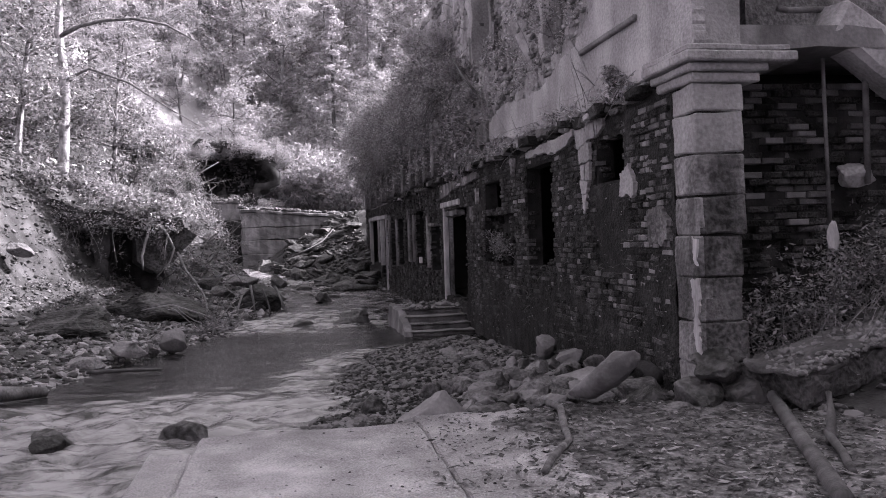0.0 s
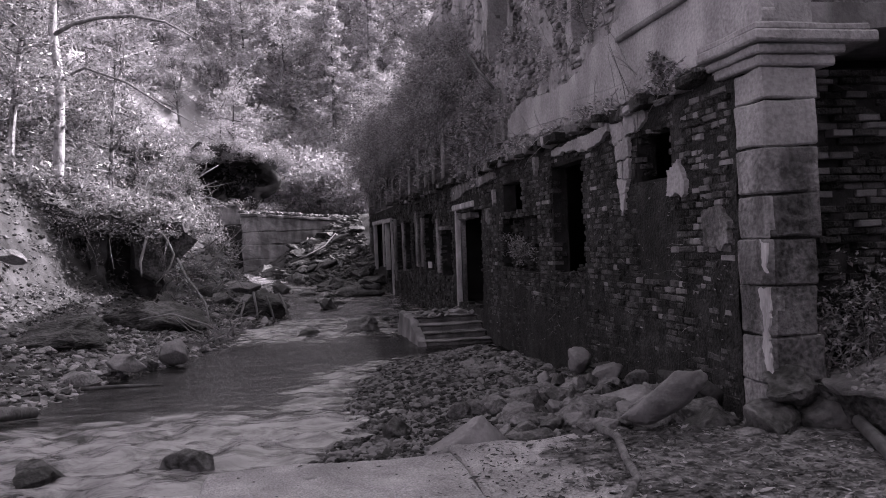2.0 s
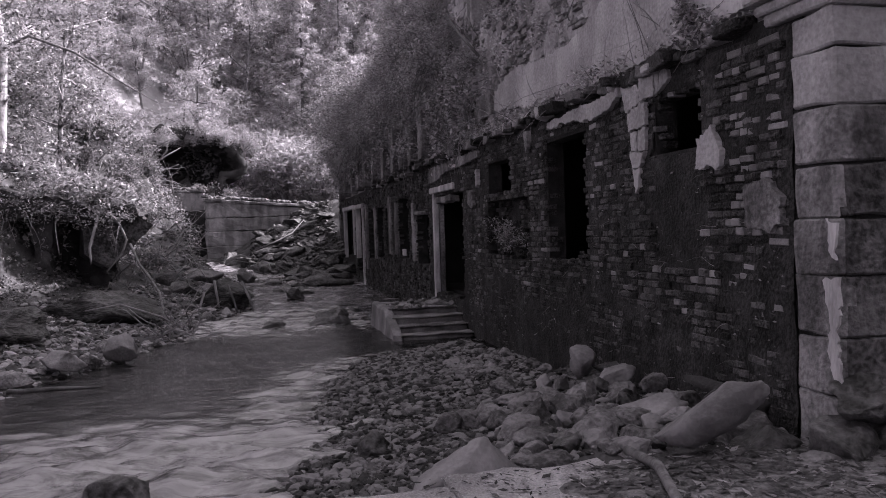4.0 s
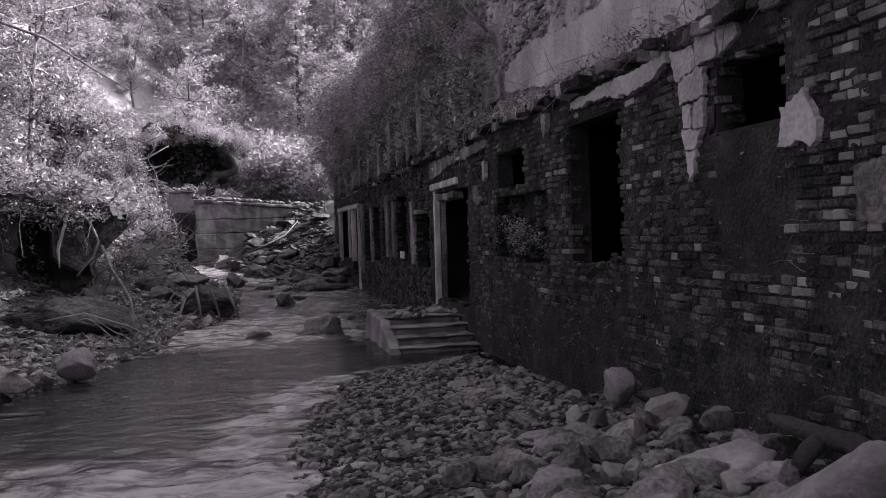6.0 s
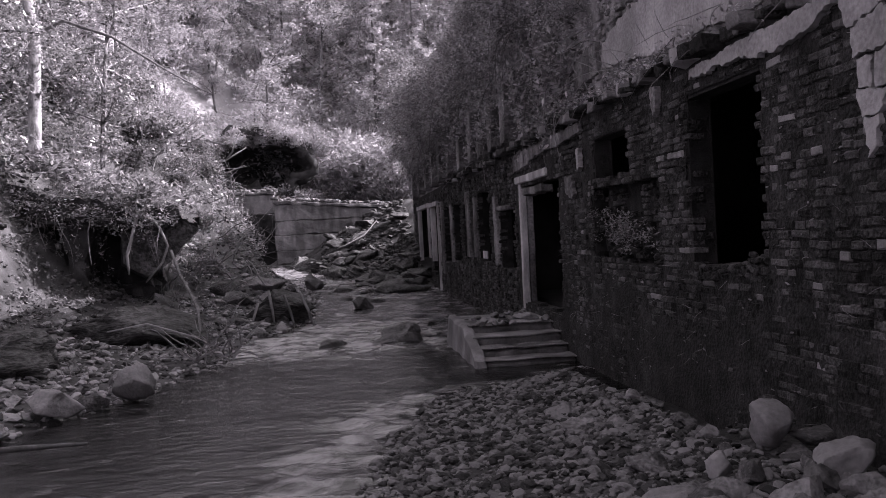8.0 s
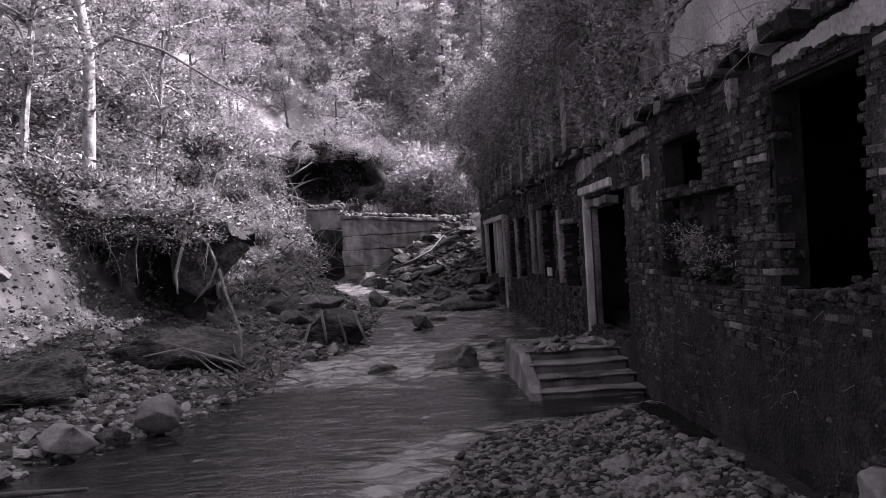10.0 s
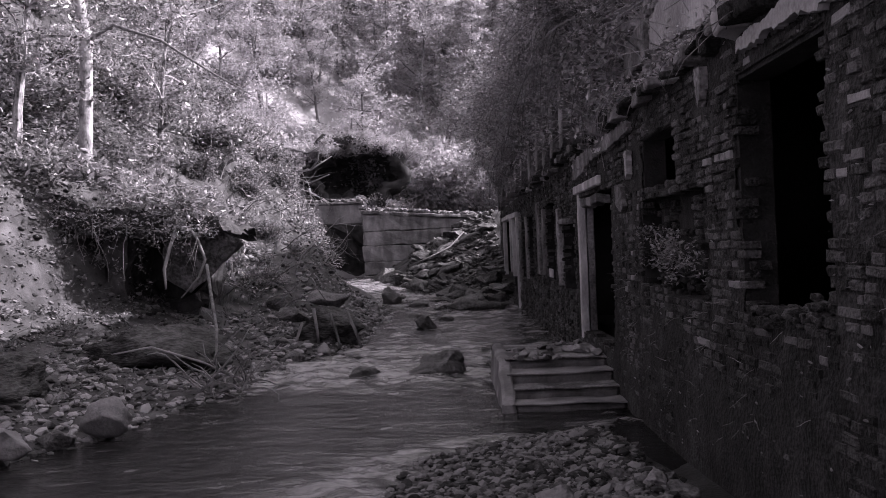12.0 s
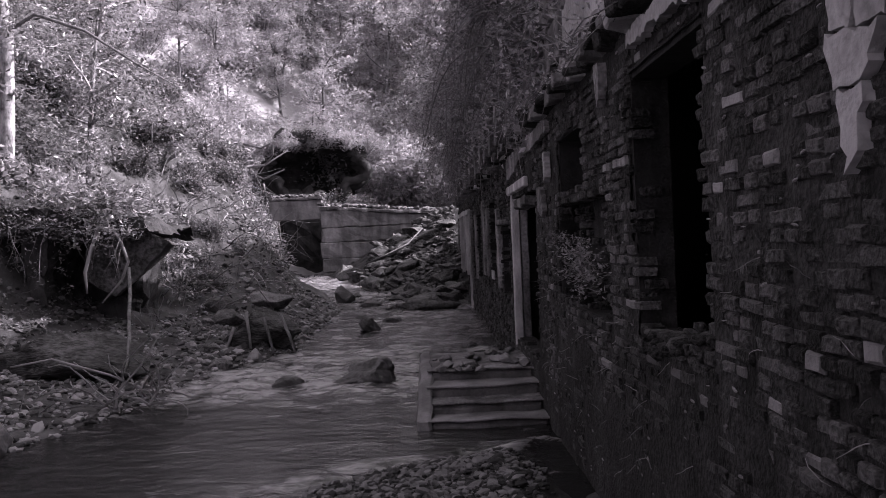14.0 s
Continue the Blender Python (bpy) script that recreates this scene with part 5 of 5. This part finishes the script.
def broadleaf_data(seed, tall, material, leaves, leaf=0.09, bark=None):
    rng, r2 = np.random.default_rng(seed), random.Random(seed)
    heap, stem_heap, cs = Heap(), Heap(), []
    stem = wander((0, 0, -0.6), (0.05, 0, 1), tall + 0.6, 9, 0.07, r2)
    stem_heap.add(*tube(stem, [0.13 * (1 - 0.09 * q) for q in range(10)], 7))
    for k in range(22):
        at = stem[3 + k % 7]
        limb = wander(at, (r2.uniform(-1, 1), r2.uniform(-1, 1), r2.uniform(0.1, 0.7)), r2.uniform(1.0, 2.6), 6, 0.25, r2, 0.04)
        heap.add(*tube(limb, [0.04 - 0.006 * q for q in range(7)], 4))
        cs += [tuple(p) for p in limb[2:]]
        for _ in range(3):
            tw = wander(limb[r2.randrange(2, 6)], (r2.uniform(-1, 1), r2.uniform(-1, 1), r2.uniform(-0.4, 0.6)), r2.uniform(0.5, 1.1), 4, 0.3, r2)
            heap.add(*tube(tw, [0.012, 0.01, 0.008, 0.006, 0.004], 3))
            cs += [tuple(p) for p in tw[1:]]
    v, f = leaf_cloud(cs, 0.35, leaves, leaf, rng)
    me = bpy.data.meshes.new("crown")
    me.from_pydata(v.tolist(), [], f.tolist())
    me.materials.append(material)
    return me, bare_mesh("trunk", stem_heap, bark or M_BARK), bare_mesh("branchwork", heap, bark or M_BARK)


def tree(name, datas, x, y, scale, turn, label, group, sink=0.2):
    top = tagged(new(name), label, "tree", group)
    top.matrix_basis = pose(x, y, height(x, y) - sink, 0, 0, turn) @ Matrix.Diagonal((scale, scale, scale, 1))
    new("crown", datas[0]).parent = top
    new("trunk", datas[1]).parent = top
    tagged(new("branchwork", datas[2]), kind="stuff").parent = top
    return top


CON = [conifer_data(s, 11) for s in range(3)]
BRO = [broadleaf_data(s + 40, 6.5, M_PALE_LEAF, 3600, 0.1) for s in range(4)]
LBR = [broadleaf_data(s + 60, 6.0, M_LEAF, 3000, 0.075, M_BIRCH) for s in range(3)]
for i in range(34):
    y = rngp.uniform(56, 105)
    x = rngp.uniform(-20, 20) * (0.6 + y / 200)
    tree("conifer", CON[i % 3], x, y, rngp.uniform(0.8, 1.6), rngp.uniform(0, 360), "tall conifer on the far valley side", "conifers up the valley")
for i in range(46):
    y = rngp.uniform(47, 95)
    x = rngp.uniform(-26, 18)
    if y < 51 and -8 < x < 0:
        y += 6.0
    tree("broadleaf_tree", BRO[i % 4], x, y, rngp.uniform(0.8, 1.5), rngp.uniform(0, 360), "pale thin-leaved tree on the valley side", "trees up the valley")
for i in range(40):
    y = rngp.uniform(19, 46)
    x = float(np.interp(y, LEFT_Y, LEFT_X)) - rngp.uniform(7.5, 22)
    tree("bank_tree", LBR[i % 3], x, y, rngp.uniform(0.75, 1.25), rngp.uniform(0, 360), "slender pale-barked tree among bushes on the bank", "trees on the bank")
for i in range(7):
    y = rngp.uniform(48, 62)
    x = rngp.uniform(6, 13)
    tree("broadleaf_tree", BRO[i % 4], x, y, rngp.uniform(0.8, 1.3), rngp.uniform(0, 360), "pale thin-leaved tree behind the ruin", "trees up the valley")

for i, (x, y) in enumerate(((-6.9, 20.0), (-5.3, 22.8), (-7.6, 19.2))):
    tree("bank_tree", LBR[i % 3], x, y, 0.85, i * 110, "slender pale-barked tree among bushes on the bank", "trees on the bank")

# unseen woods added round the lower end of the valley, to block low light
for i in range(26):
    x, y = (rngp.uniform(-22, -12.5), rngp.uniform(-12, 13)) if i < 15 else (rngp.uniform(-12, 14), rngp.uniform(-16, -9))
    tree("bank_tree", LBR[i % 3], x, y, rngp.uniform(1.3, 1.9), rngp.uniform(0, 360), "slender pale-barked tree among bushes on the bank", "trees on the bank")

# the pale trunk over the bank, with its long bough
pale = thing("leaning_tree", "pale-trunked tree with one long bare bough over the bank", "tree")
v, f = tube([(-6.25, 21.3, 2.6), (-6.15, 21.3, 4.5), (-6.05, 21.2, 6.2), (-6.1, 21, 7.4), (-6.0, 21, 9.2), (-5.9, 21, 11)], [0.14, 0.12, 0.11, 0.1, 0.08, 0.05], 8)
v = [p + noise.noise_vector(p * 2.5) * 0.08 for p in v]
link_mesh("trunk", v, f, M_BIRCH, pale, True)
v, f = tube([(-6.1, 21, 7.3), (-5.6, 20.9, 7.55), (-5.0, 20.8, 7.68), (-4.2, 20.7, 7.72), (-3.4, 20.6, 7.55), (-2.65, 20.5, 7.1)], [0.055, 0.05, 0.045, 0.04, 0.03, 0.015], 6)
link_mesh("bough", v, f, M_BARK, pale, True)
v, f = tube([(-6.1, 21.2, 6.2), (-5.4, 21, 6.5), (-4.4, 20.8, 6.1), (-3.4, 20.6, 5.4), (-2.6, 20.5, 4.9)], [0.04, 0.035, 0.03, 0.02, 0.01], 6)
link_mesh("bough", v, f, M_BARK, pale, True)

# dead growth hanging from the ruin's upper storey
rngv = random.Random(31)
vine = Heap()
for i in range(230):
    y = 12.5 + 22 * rngv.random() ** 1.25
    top_z = ramp(y, ((12, 4.4), (14, 6.4), (19, 6.7), (24, 5.6), (34, 4.9)))
    z = rngv.uniform(3.2, top_z)
    pts = wander((rngv.uniform(2.7, 3.05), y, z), (rngv.uniform(-0.6, 0.1), rngv.uniform(-0.6, 0.6), rngv.uniform(-0.6, 0.8)), rngv.uniform(0.4, 1.2), 6, 0.28, rngv, 0.16)
    vine.add(*tube(pts, [0.007, 0.006, 0.006, 0.005, 0.004, 0.003, 0.002], 3))
for i in range(90):
    y = 6.0 + 9 * rngv.random()
    z = rngv.uniform(3.15, 3.4) if rngv.random() < 0.5 else ramp(y, ((6, 6), (7.5, 4.3), (12, 3.9), (15, 4.5)))
    pts = wander((rngv.uniform(2.8, 2.95), y, z), (rngv.uniform(-0.7, 0), rngv.uniform(-0.6, 0.6), rngv.uniform(-0.5, 1.2)), rngv.uniform(0.25, 0.8), 5, 0.28, rngv, 0.1)
    vine.add(*tube(pts, [0.005, 0.005, 0.004, 0.004, 0.003, 0.002], 3))
for i in range(110):
    y = 13.2 + 20 * rngv.random() ** 1.3
    z = ramp(y, ((13, 4.3), (16, 5.6), (20, 5.8), (26, 5.4), (34, 4.6))) - 1.2 * rngv.random()
    pts = wander((rngv.uniform(2.45, 2.95), y, z), (rngv.uniform(-0.5, 0.1), rngv.uniform(-0.5, 0.5), rngv.uniform(-0.4, 0.5)), rngv.uniform(0.7, 1.9), 9, 0.16, rngv, 0.42)
    vine.add(*tube(pts, [0.009 - 0.0007 * q for q in range(10)], 3))
tagged(vine.link("hanging_vines", M_TWIG), "dry bare vines hanging over the ruined wall", "vines", kind="stuff")
rngn = np.random.default_rng(8)
cs = []
while len(cs) < 900:
    y = 13.4 + 22 * rngn.random() ** 1.2
    tz = ramp(y, ((13, 4.4), (15, 5.4), (17, 6.5), (20, 6.6), (26, 6.6), (32, 5.8), (36, 5.0)))
    low = 2.9 if y < 16 else 3.45
    z = low + (tz - low) * rngn.random()
    thick = noise.noise(Vector((y * 0.55, z * 0.8, 4)))
    if thick > (0.0 if y < 16 else -0.22 if y < 21 else -0.6):
        out = 0.1 + 0.75 * max(0, thick + 0.3) * min(1, (z - 2.7) / 1.5)
        cs.append((3.05 - out * rngn.random(), y, z))
v, f = leaf_cloud(cs, 0.2, 24000, 0.056, rngn, 1.2)
tagged(link_mesh("wall_ivy", v.tolist(), f.tolist(), M_IVY), "dark matted growth hanging down the upper wall", "ivy", kind="stuff")


def arching_data(seed):
    """A shrub of long arching stems that hang out over the water (towards -x) and droop."""
    rng, r2 = np.random.default_rng(seed), random.Random(seed)
    heap, cs = Heap(), []
    for _ in range(15):
        limb = wander((0, 0, 0), (r2.uniform(-1.3, -0.2), r2.uniform(-0.8, 0.8), r2.uniform(0.2, 1.3)), r2.uniform(1.0, 2.3), 9, 0.16, r2, 0.14)
        heap.add(*tube(limb, [0.016 * (1 - q / 11) for q in range(10)], 4))
        cs += [tuple(p) for p in limb[3:]]
        for _ in range(4):
            tw = wander(limb[r2.randrange(3, 9)], (r2.uniform(-1, 0.4), r2.uniform(-1, 1), r2.uniform(-0.8, 0.5)), r2.uniform(0.3, 0.8), 5, 0.25, r2, 0.12)
            heap.add(*tube(tw, [0.006, 0.005, 0.004, 0.004, 0.003, 0.002], 3))
            cs += [tuple(p) for p in tw[1:]]
    v, f = leaf_cloud(cs, 0.16, 2600, 0.042, rng, 1.1)
    me = bpy.data.meshes.new("foliage")
    me.from_pydata(v.tolist(), [], f.tolist())
    me.materials.append(M_IVY)
    return me, bare_mesh("stem", heap, M_TWIG)


ARCH = [arching_data(s + 90) for s in range(4)]
for i, (y, z, k) in enumerate(((12.9, 4.3, 0.4), (14.2, 5.0, 0.5), (15.4, 4.7, 0.7), (16.3, 5.7, 0.45), (17.4, 4.6, 0.7), (18.5, 5.7, 0.5), (19.6, 4.7, 0.75), (20.8, 5.5, 0.55), (22.2, 4.6, 0.8), (23.6, 5.4, 0.7), (25.2, 5.2, 1.0), (26.8, 5.9, 1.1), (28.6, 5.0, 1.0), (30.6, 5.3, 1.0), (33, 4.8, 0.9))):
    plant("arching_shrub", ARCH[i % 4], 2.98, y, z, k, (i * 37) % 50 - 25, "dark shrub with arching stems drooping from the ruined wall", "shrub", "shrubs hanging from the ruin")
cs = [(rngn.uniform(2.85, 3.05), y, rngn.uniform(3.18, 3.35)) for y in rngn.uniform(5.8, 14, 90)] + [(3.0, y, ramp(y, ((6.5, 6), (7.2, 4.7), (8.5, 4.1), (12, 4.0))) + rngn.uniform(0, 1.2)) for y in rngn.uniform(7.2, 13, 170)]
v, f = leaf_cloud(cs, 0.15, 7000, 0.026, rngn)
tagged(link_mesh("ledge_moss", v.tolist(), f.tolist(), M_IVY), "moss and weeds growing on the ledge and wall top", "moss", kind="stuff")
cs = [(rngn.uniform(2.8, 3.0), 6.75 + rngn.normal() * 0.1, 3.4 + rngn.normal() * 0.1) for _ in range(20)]
v, f = leaf_cloud(cs, 0.08, 700, 0.035, rngn)
tagged(link_mesh("fern", v.tolist(), f.tolist(), M_IVY), "dark tuft of fern on the ledge", "fern", kind="stuff")

# pale bent branches over the upper wall
stick("bent_branch", [(2.8, 14.2, 3.6), (2.65, 14.3, 4.1), (2.6, 14.0, 4.45), (2.6, 13.5, 4.6), (2.62, 13.1, 4.55)], [0.022, 0.022, 0.02, 0.016, 0.01], M_WOOD, "pale bent branch hanging over the ruined wall", "branch")
stick("bent_branch", [(2.75, 12.3, 4.3), (2.62, 12.8, 4.7), (2.6, 13.4, 5.1), (2.65, 13.9, 5.3)], [0.022, 0.02, 0.016, 0.008], M_WOOD, "pale bent branch hanging over the ruined wall", "branch")
# weeds in the ruined corner
weeds = Heap()
for i in range(420):
    x, y = rngv.uniform(3.4, 6.4), rngv.uniform(4.6, 5.75)
    pts = wander((x, y, height(x, y) - 0.02), (rngv.uniform(-0.6, 0.6), rngv.uniform(-0.7, 0.3), 1), rngv.uniform(0.2, 0.9), 5, 0.3, rngv, 0.06)
    weeds.add(*tube(pts, [0.006, 0.006, 0.005, 0.004, 0.003, 0.002], 3))
tagged(weeds.link("dry_weeds", M_TWIG), "dry stalks and weeds at the foot of the ruin", "weeds", kind="stuff")
cs = [(rngn.uniform(3.5, 6.4), rngn.uniform(4.9, 5.8), 0) for _ in range(240)]
cs = [(x, y, height(x, y) + rngn.uniform(0.05, 0.8)) for x, y, _ in cs]
v, f = leaf_cloud(cs, 0.2, 9000, 0.03, rngn)
tagged(link_mesh("corner_weeds", v.tolist(), f.tolist(), M_GRASS), "leafy weeds on the rubble in the ruined corner", "weeds", kind="stuff")

# leaves, roots and litter hanging over the undercut bank
cs = [(rngn.uniform(-6.6, -3.6), rngn.uniform(19.1, 19.9), 0) for _ in range(170)]
cs = [(x, y, 2.55 - 0.16 * (x + 4.6) - 1.2 * rngn.random() ** 1.8 * (1.0 if x < -4.4 else 0.35)) for x, y, _ in cs]
cs += [(x, rngn.uniform(19.2, 19.7), 2.42 - 0.2 * (x + 4) * (x < -4) + rngn.uniform(-0.22, 0.2)) for x in rngn.uniform(-6.8, -3.0, 260)]
v, f = leaf_cloud(cs, 0.16, 3600, 0.042, rngn, 0.8)
tagged(link_mesh("bank_ivy", v.tolist(), f.tolist(), M_GRASS), "trailing leaves hanging over the undercut bank", "ivy", kind="stuff")
roots = Heap()
for i in range(22):
    x = rngv.uniform(-6.2, -3.3)
    pts = wander((x, 19.4 + rngv.uniform(-0.2, 0.3), 2.4 - 0.1 * (x + 4.4)), (rngv.uniform(-0.4, 0.4), -0.5, -0.5), rngv.uniform(0.3, 1.2), 6, 0.3, rngv, 0.3)
    roots.add(*tube(pts, [0.007, 0.006, 0.006, 0.005, 0.004, 0.003, 0.002], 3))
for i in range(240):
    y = rngv.uniform(22, 40)
    x = float(np.interp(y, LEFT_Y, LEFT_X)) - rngv.uniform(1.5, 4.5)
    pts = wander((x, y, height(x, y) + rngv.uniform(0, 0.8)), (rngv.uniform(-0.2, 1), rngv.uniform(-0.7, 0.3), rngv.uniform(-0.2, 0.8)), rngv.uniform(0.5, 1.8), 6, 0.35, rngv, 0.05)
    roots.add(*tube(pts, [0.018, 0.015, 0.013, 0.01, 0.008, 0.006, 0.003], 3))
tagged(roots.link("dry_roots", M_TWIG), "thin pale roots and dead twigs hanging on the bank", "roots", kind="stuff")
# litter and dry stalks on the bare slope
lit = Heap()
for i in range(900):
    y = rngv.uniform(12, 24)
    x = float(np.interp(y, LEFT_Y, LEFT_X)) - 0.5 - 7 * rngv.random()
    pts = wander((x, y, height(x, y) + 0.01), (rngv.uniform(-1, 1), rngv.uniform(-1, 1), rngv.uniform(-0.1, 0.5)), rngv.uniform(0.1, 0.45), 3, 0.3, rngv)
    lit.add(*tube(pts, [0.008, 0.007, 0.006, 0.003], 3))
tagged(lit.link("dry_stalks", M_BARK), "dry stalks and litter on the earth slope", "litter", kind="stuff")
cs = [(x, y, height(x, y) + 0.05) for x, y in zip(rngn.uniform(-9, -4.5, 260), rngn.uniform(14.5, 23.5, 260))]
v, f = leaf_cloud(cs, 0.3, 9000, 0.04, rngn, 0.25)
tagged(link_mesh("slope_litter", v.tolist(), f.tolist(), M_BARK), "dead leaves and low weeds on the earth slope", "litter", kind="stuff")

# ivy and low evergreen leaves that cover the whole bank
ivy = np.random.default_rng(12)
cs = []
while len(cs) < 3600:
    y = 19.3 + 27 * ivy.random() ** 1.3
    xl = float(np.interp(y, LEFT_Y, LEFT_X))
    x = xl - ivy.uniform(ramp(y, ((19, 2.4), (23.5, 2.6), (26, 3.2), (30, 1.5), (45, 1.3))), 13)
    z = height(x, y)
    if y < 23.5 and x > -7.4:
        z = max(z, ramp(x, ((-7.6, 3.7), (-5.6, 3.25), (-4.2, 2.7), (-3.0, 2.5))))
    if noise.noise(Vector((x * 0.5, y * 0.5, z * 0.5))) < 0.26:
        cs.append((x, y, z + 0.12 + 0.2 * ivy.random() + (0.25 if ivy.random() < 0.2 else 0)))
v, f = leaf_cloud(cs, 0.42, 62000, 0.075, ivy, 0.6)
tagged(link_mesh("bank_leaves", v.tolist(), f.tolist(), M_LEAF), "glossy leaves of ivy and brambles covering the sunlit bank", "ivy", kind="stuff")

# a weed rooted in the broken hollow of the facade
cs = [(rngn.uniform(2.86, 3.02), 11.9 + rngn.normal() * 0.36, 1.7 + rngn.normal() * 0.1) for _ in range(40)]
v, f = leaf_cloud(cs, 0.09, 900, 0.024, rngn)
tagged(link_mesh("wall_weed", v.tolist(), f.tolist(), M_GRASS), "small pale-leaved weed growing in a broken hollow", "weeds", kind="stuff")
# bare branches reaching out of the leaves beside the dark hollow
for a, b, c in (((-5.3, 38.4, 5.2), (-4.5, 38, 5.25), (-3.6, 37.8, 5.75)), ((-5.2, 38.2, 5.0), (-4.6, 38, 4.7), (-3.7, 37.6, 5.0)), ((-5.1, 38.2, 5.0), (-4.6, 37.9, 4.4), (-3.75, 37.6, 3.75)),
                ((-4.5, 38, 5.25), (-4.2, 37.9, 5.6), (-4.1, 37.8, 6.1)), ((-4.6, 37.9, 4.5), (-4.5, 37.8, 4.1), (-4.2, 37.7, 3.8)), ((-5.0, 36.4, 5.9), (-4.3, 36.2, 5.7), (-3.7, 36, 5.95))):
    stick("bare_branch", [a, b, c], [0.05, 0.04, 0.015], M_TWIG, "pale bare branch reaching out from the bank", "branch", 6, "bare branches by the hollow")
# stones, earth and twigs washed up on the dam
debris = Heap()
for i in range(700):
    x, y = rngv.uniform(-7.5, 3.4), rngv.uniform(42.0, 44.4)
    if x < -3.0:
        y = rngv.uniform(43.6, 44.6)
    z = (4.26 if x < -3.0 else 3.66 - 0.085 * (x + 3) + 0.1) + rngv.uniform(-0.02, 0.1)
    s = rngv.uniform(0.03, 0.16)
    v, f = PEB[rngv.randrange(10)]
    m = pose(x, y, z, rngv.uniform(-20, 20), rngv.uniform(-20, 20), rngv.uniform(0, 360)) @ Matrix.Diagonal((s * 1.5, s, s * 0.6, 1))
    debris.add([m @ p for p in v], f)
tagged(debris.link("dam_debris", M_STONE), "stones and earth washed up on the top of the dam", "rubble", kind="stuff")

# shrubs rooted in the ruin's wall top
for i in range(20):
    y = 15.5 + i * 0.95
    z = ramp(y, ((12, 5.6), (16, 6.0), (19, 5.9), (24, 4.8), (34, 4.0)))
    plant("wall_shrub", PALEB[i % 4], 2.75 + 0.3 * (i % 2), y, z - 0.2, 0.32 + 0.08 * (i % 4), i * 67, "thin pale shrub rooted in the ruined wall top", "shrub", "shrubs on the ruin")

# rubble in the openings, lime flecks and weeds on the facade
sill = Heap()
for i in range(420):
    big = i < 300
    y = rngv.uniform(8.95, 10.15) if big else rngv.uniform(11.0, 12.5)
    x = rngv.uniform(WALL - 0.02, WALL + 0.5)
    k = (10.15 - y) / 1.2
    z = (1.25 + 0.3 * max(0, k - 0.35) * rngv.random() + 0.1 * rngv.random()) if big else 1.28 + 0.22 * rngv.random()
    s = rngv.uniform(0.015, 0.05)
    v, f = PEB[rngv.randrange(10)]
    m = pose(x, y, z, rngv.uniform(0, 90), 0, rngv.uniform(0, 360)) @ Matrix.Diagonal((s * 1.4, s, s * 0.7, 1))
    sill.add([m @ p for p in v], f)
tagged(sill.link("sill_rubble", M_BRICK), "broken brick and rubble lying in the window openings", "rubble", kind="stuff")
fleck = Heap()
for i in range(520):
    y, z = 5.6 + 11 * rngv.random() ** 1.2, 0.1 + 2.9 * rngv.random()
    if inside_opening(y, z, 0.08) or noise.noise(Vector((y * 1.3, z * 1.3, 9))) < -0.05:
        continue
    v, f = PEB[rngv.randrange(10)]
    m = pose(WALL - 0.012, y, z, rngv.uniform(-20, 20), 0, 0) @ Matrix.Diagonal((0.006, rngv.uniform(0.006, 0.03), rngv.uniform(0.002, 0.009), 1))
    fleck.add([m @ p for p in v], f)
tagged(fleck.link("lime_flecks", M_BRICK_PALE, facade), kind="stuff")
stalk = Heap()
for i in range(170):
    y, z = 5.8 + 9 * rngv.random(), rngv.choice((rngv.uniform(0.3, 1.3), rngv.uniform(0.3, 2.6), rngv.uniform(1.3, 1.7)))
    if inside_opening(y, z, 0.12):
        continue
    pts = wander((WALL + 0.01, y, z), (-0.6, rngv.uniform(-0.8, 0.8), rngv.uniform(-0.3, 0.5)), rngv.uniform(0.05, 0.16), 4, 0.4, rngv, 0.1)
    stalk.add(*tube(pts, [0.0025, 0.002, 0.002, 0.0015, 0.001], 3))
tagged(stalk.link("wall_stalks", M_TWIG), "dry stalks rooted in the brick joints", "weeds", kind="stuff")

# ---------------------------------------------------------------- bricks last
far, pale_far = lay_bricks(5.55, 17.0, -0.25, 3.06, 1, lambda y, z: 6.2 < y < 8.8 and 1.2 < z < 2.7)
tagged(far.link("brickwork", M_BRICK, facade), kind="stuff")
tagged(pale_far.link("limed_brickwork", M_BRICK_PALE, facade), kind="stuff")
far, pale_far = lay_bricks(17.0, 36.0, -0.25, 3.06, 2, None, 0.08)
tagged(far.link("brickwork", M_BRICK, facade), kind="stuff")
far, pale_far = lay_bricks(6.6, 20.0, 3.3, 7.3, 3, None, 0.3, WALL + 0.09, 0.05, False, UPPER_OPEN)
tagged(far.link("brickwork", M_BRICK_MID, upper), kind="stuff")
tagged(pale_far.link("limed_brickwork", M_BRICK_PALE, upper), kind="stuff")

far, pale_far = lay_bricks(10.85, 12.95, 1.3, 2.2, 5, None, 0.35, WALL + 0.15, 0.09, False)
tagged(far.link("broken_brickwork", M_BRICK, facade), kind="stuff")

# the plan is drawn in units of 1.18 m
for ob in list(scene.objects):
    if not ob.parent and ob.type in {"MESH", "EMPTY"}:
        ob.matrix_basis = Matrix.Scale(UNIT, 4) @ ob.matrix_basis
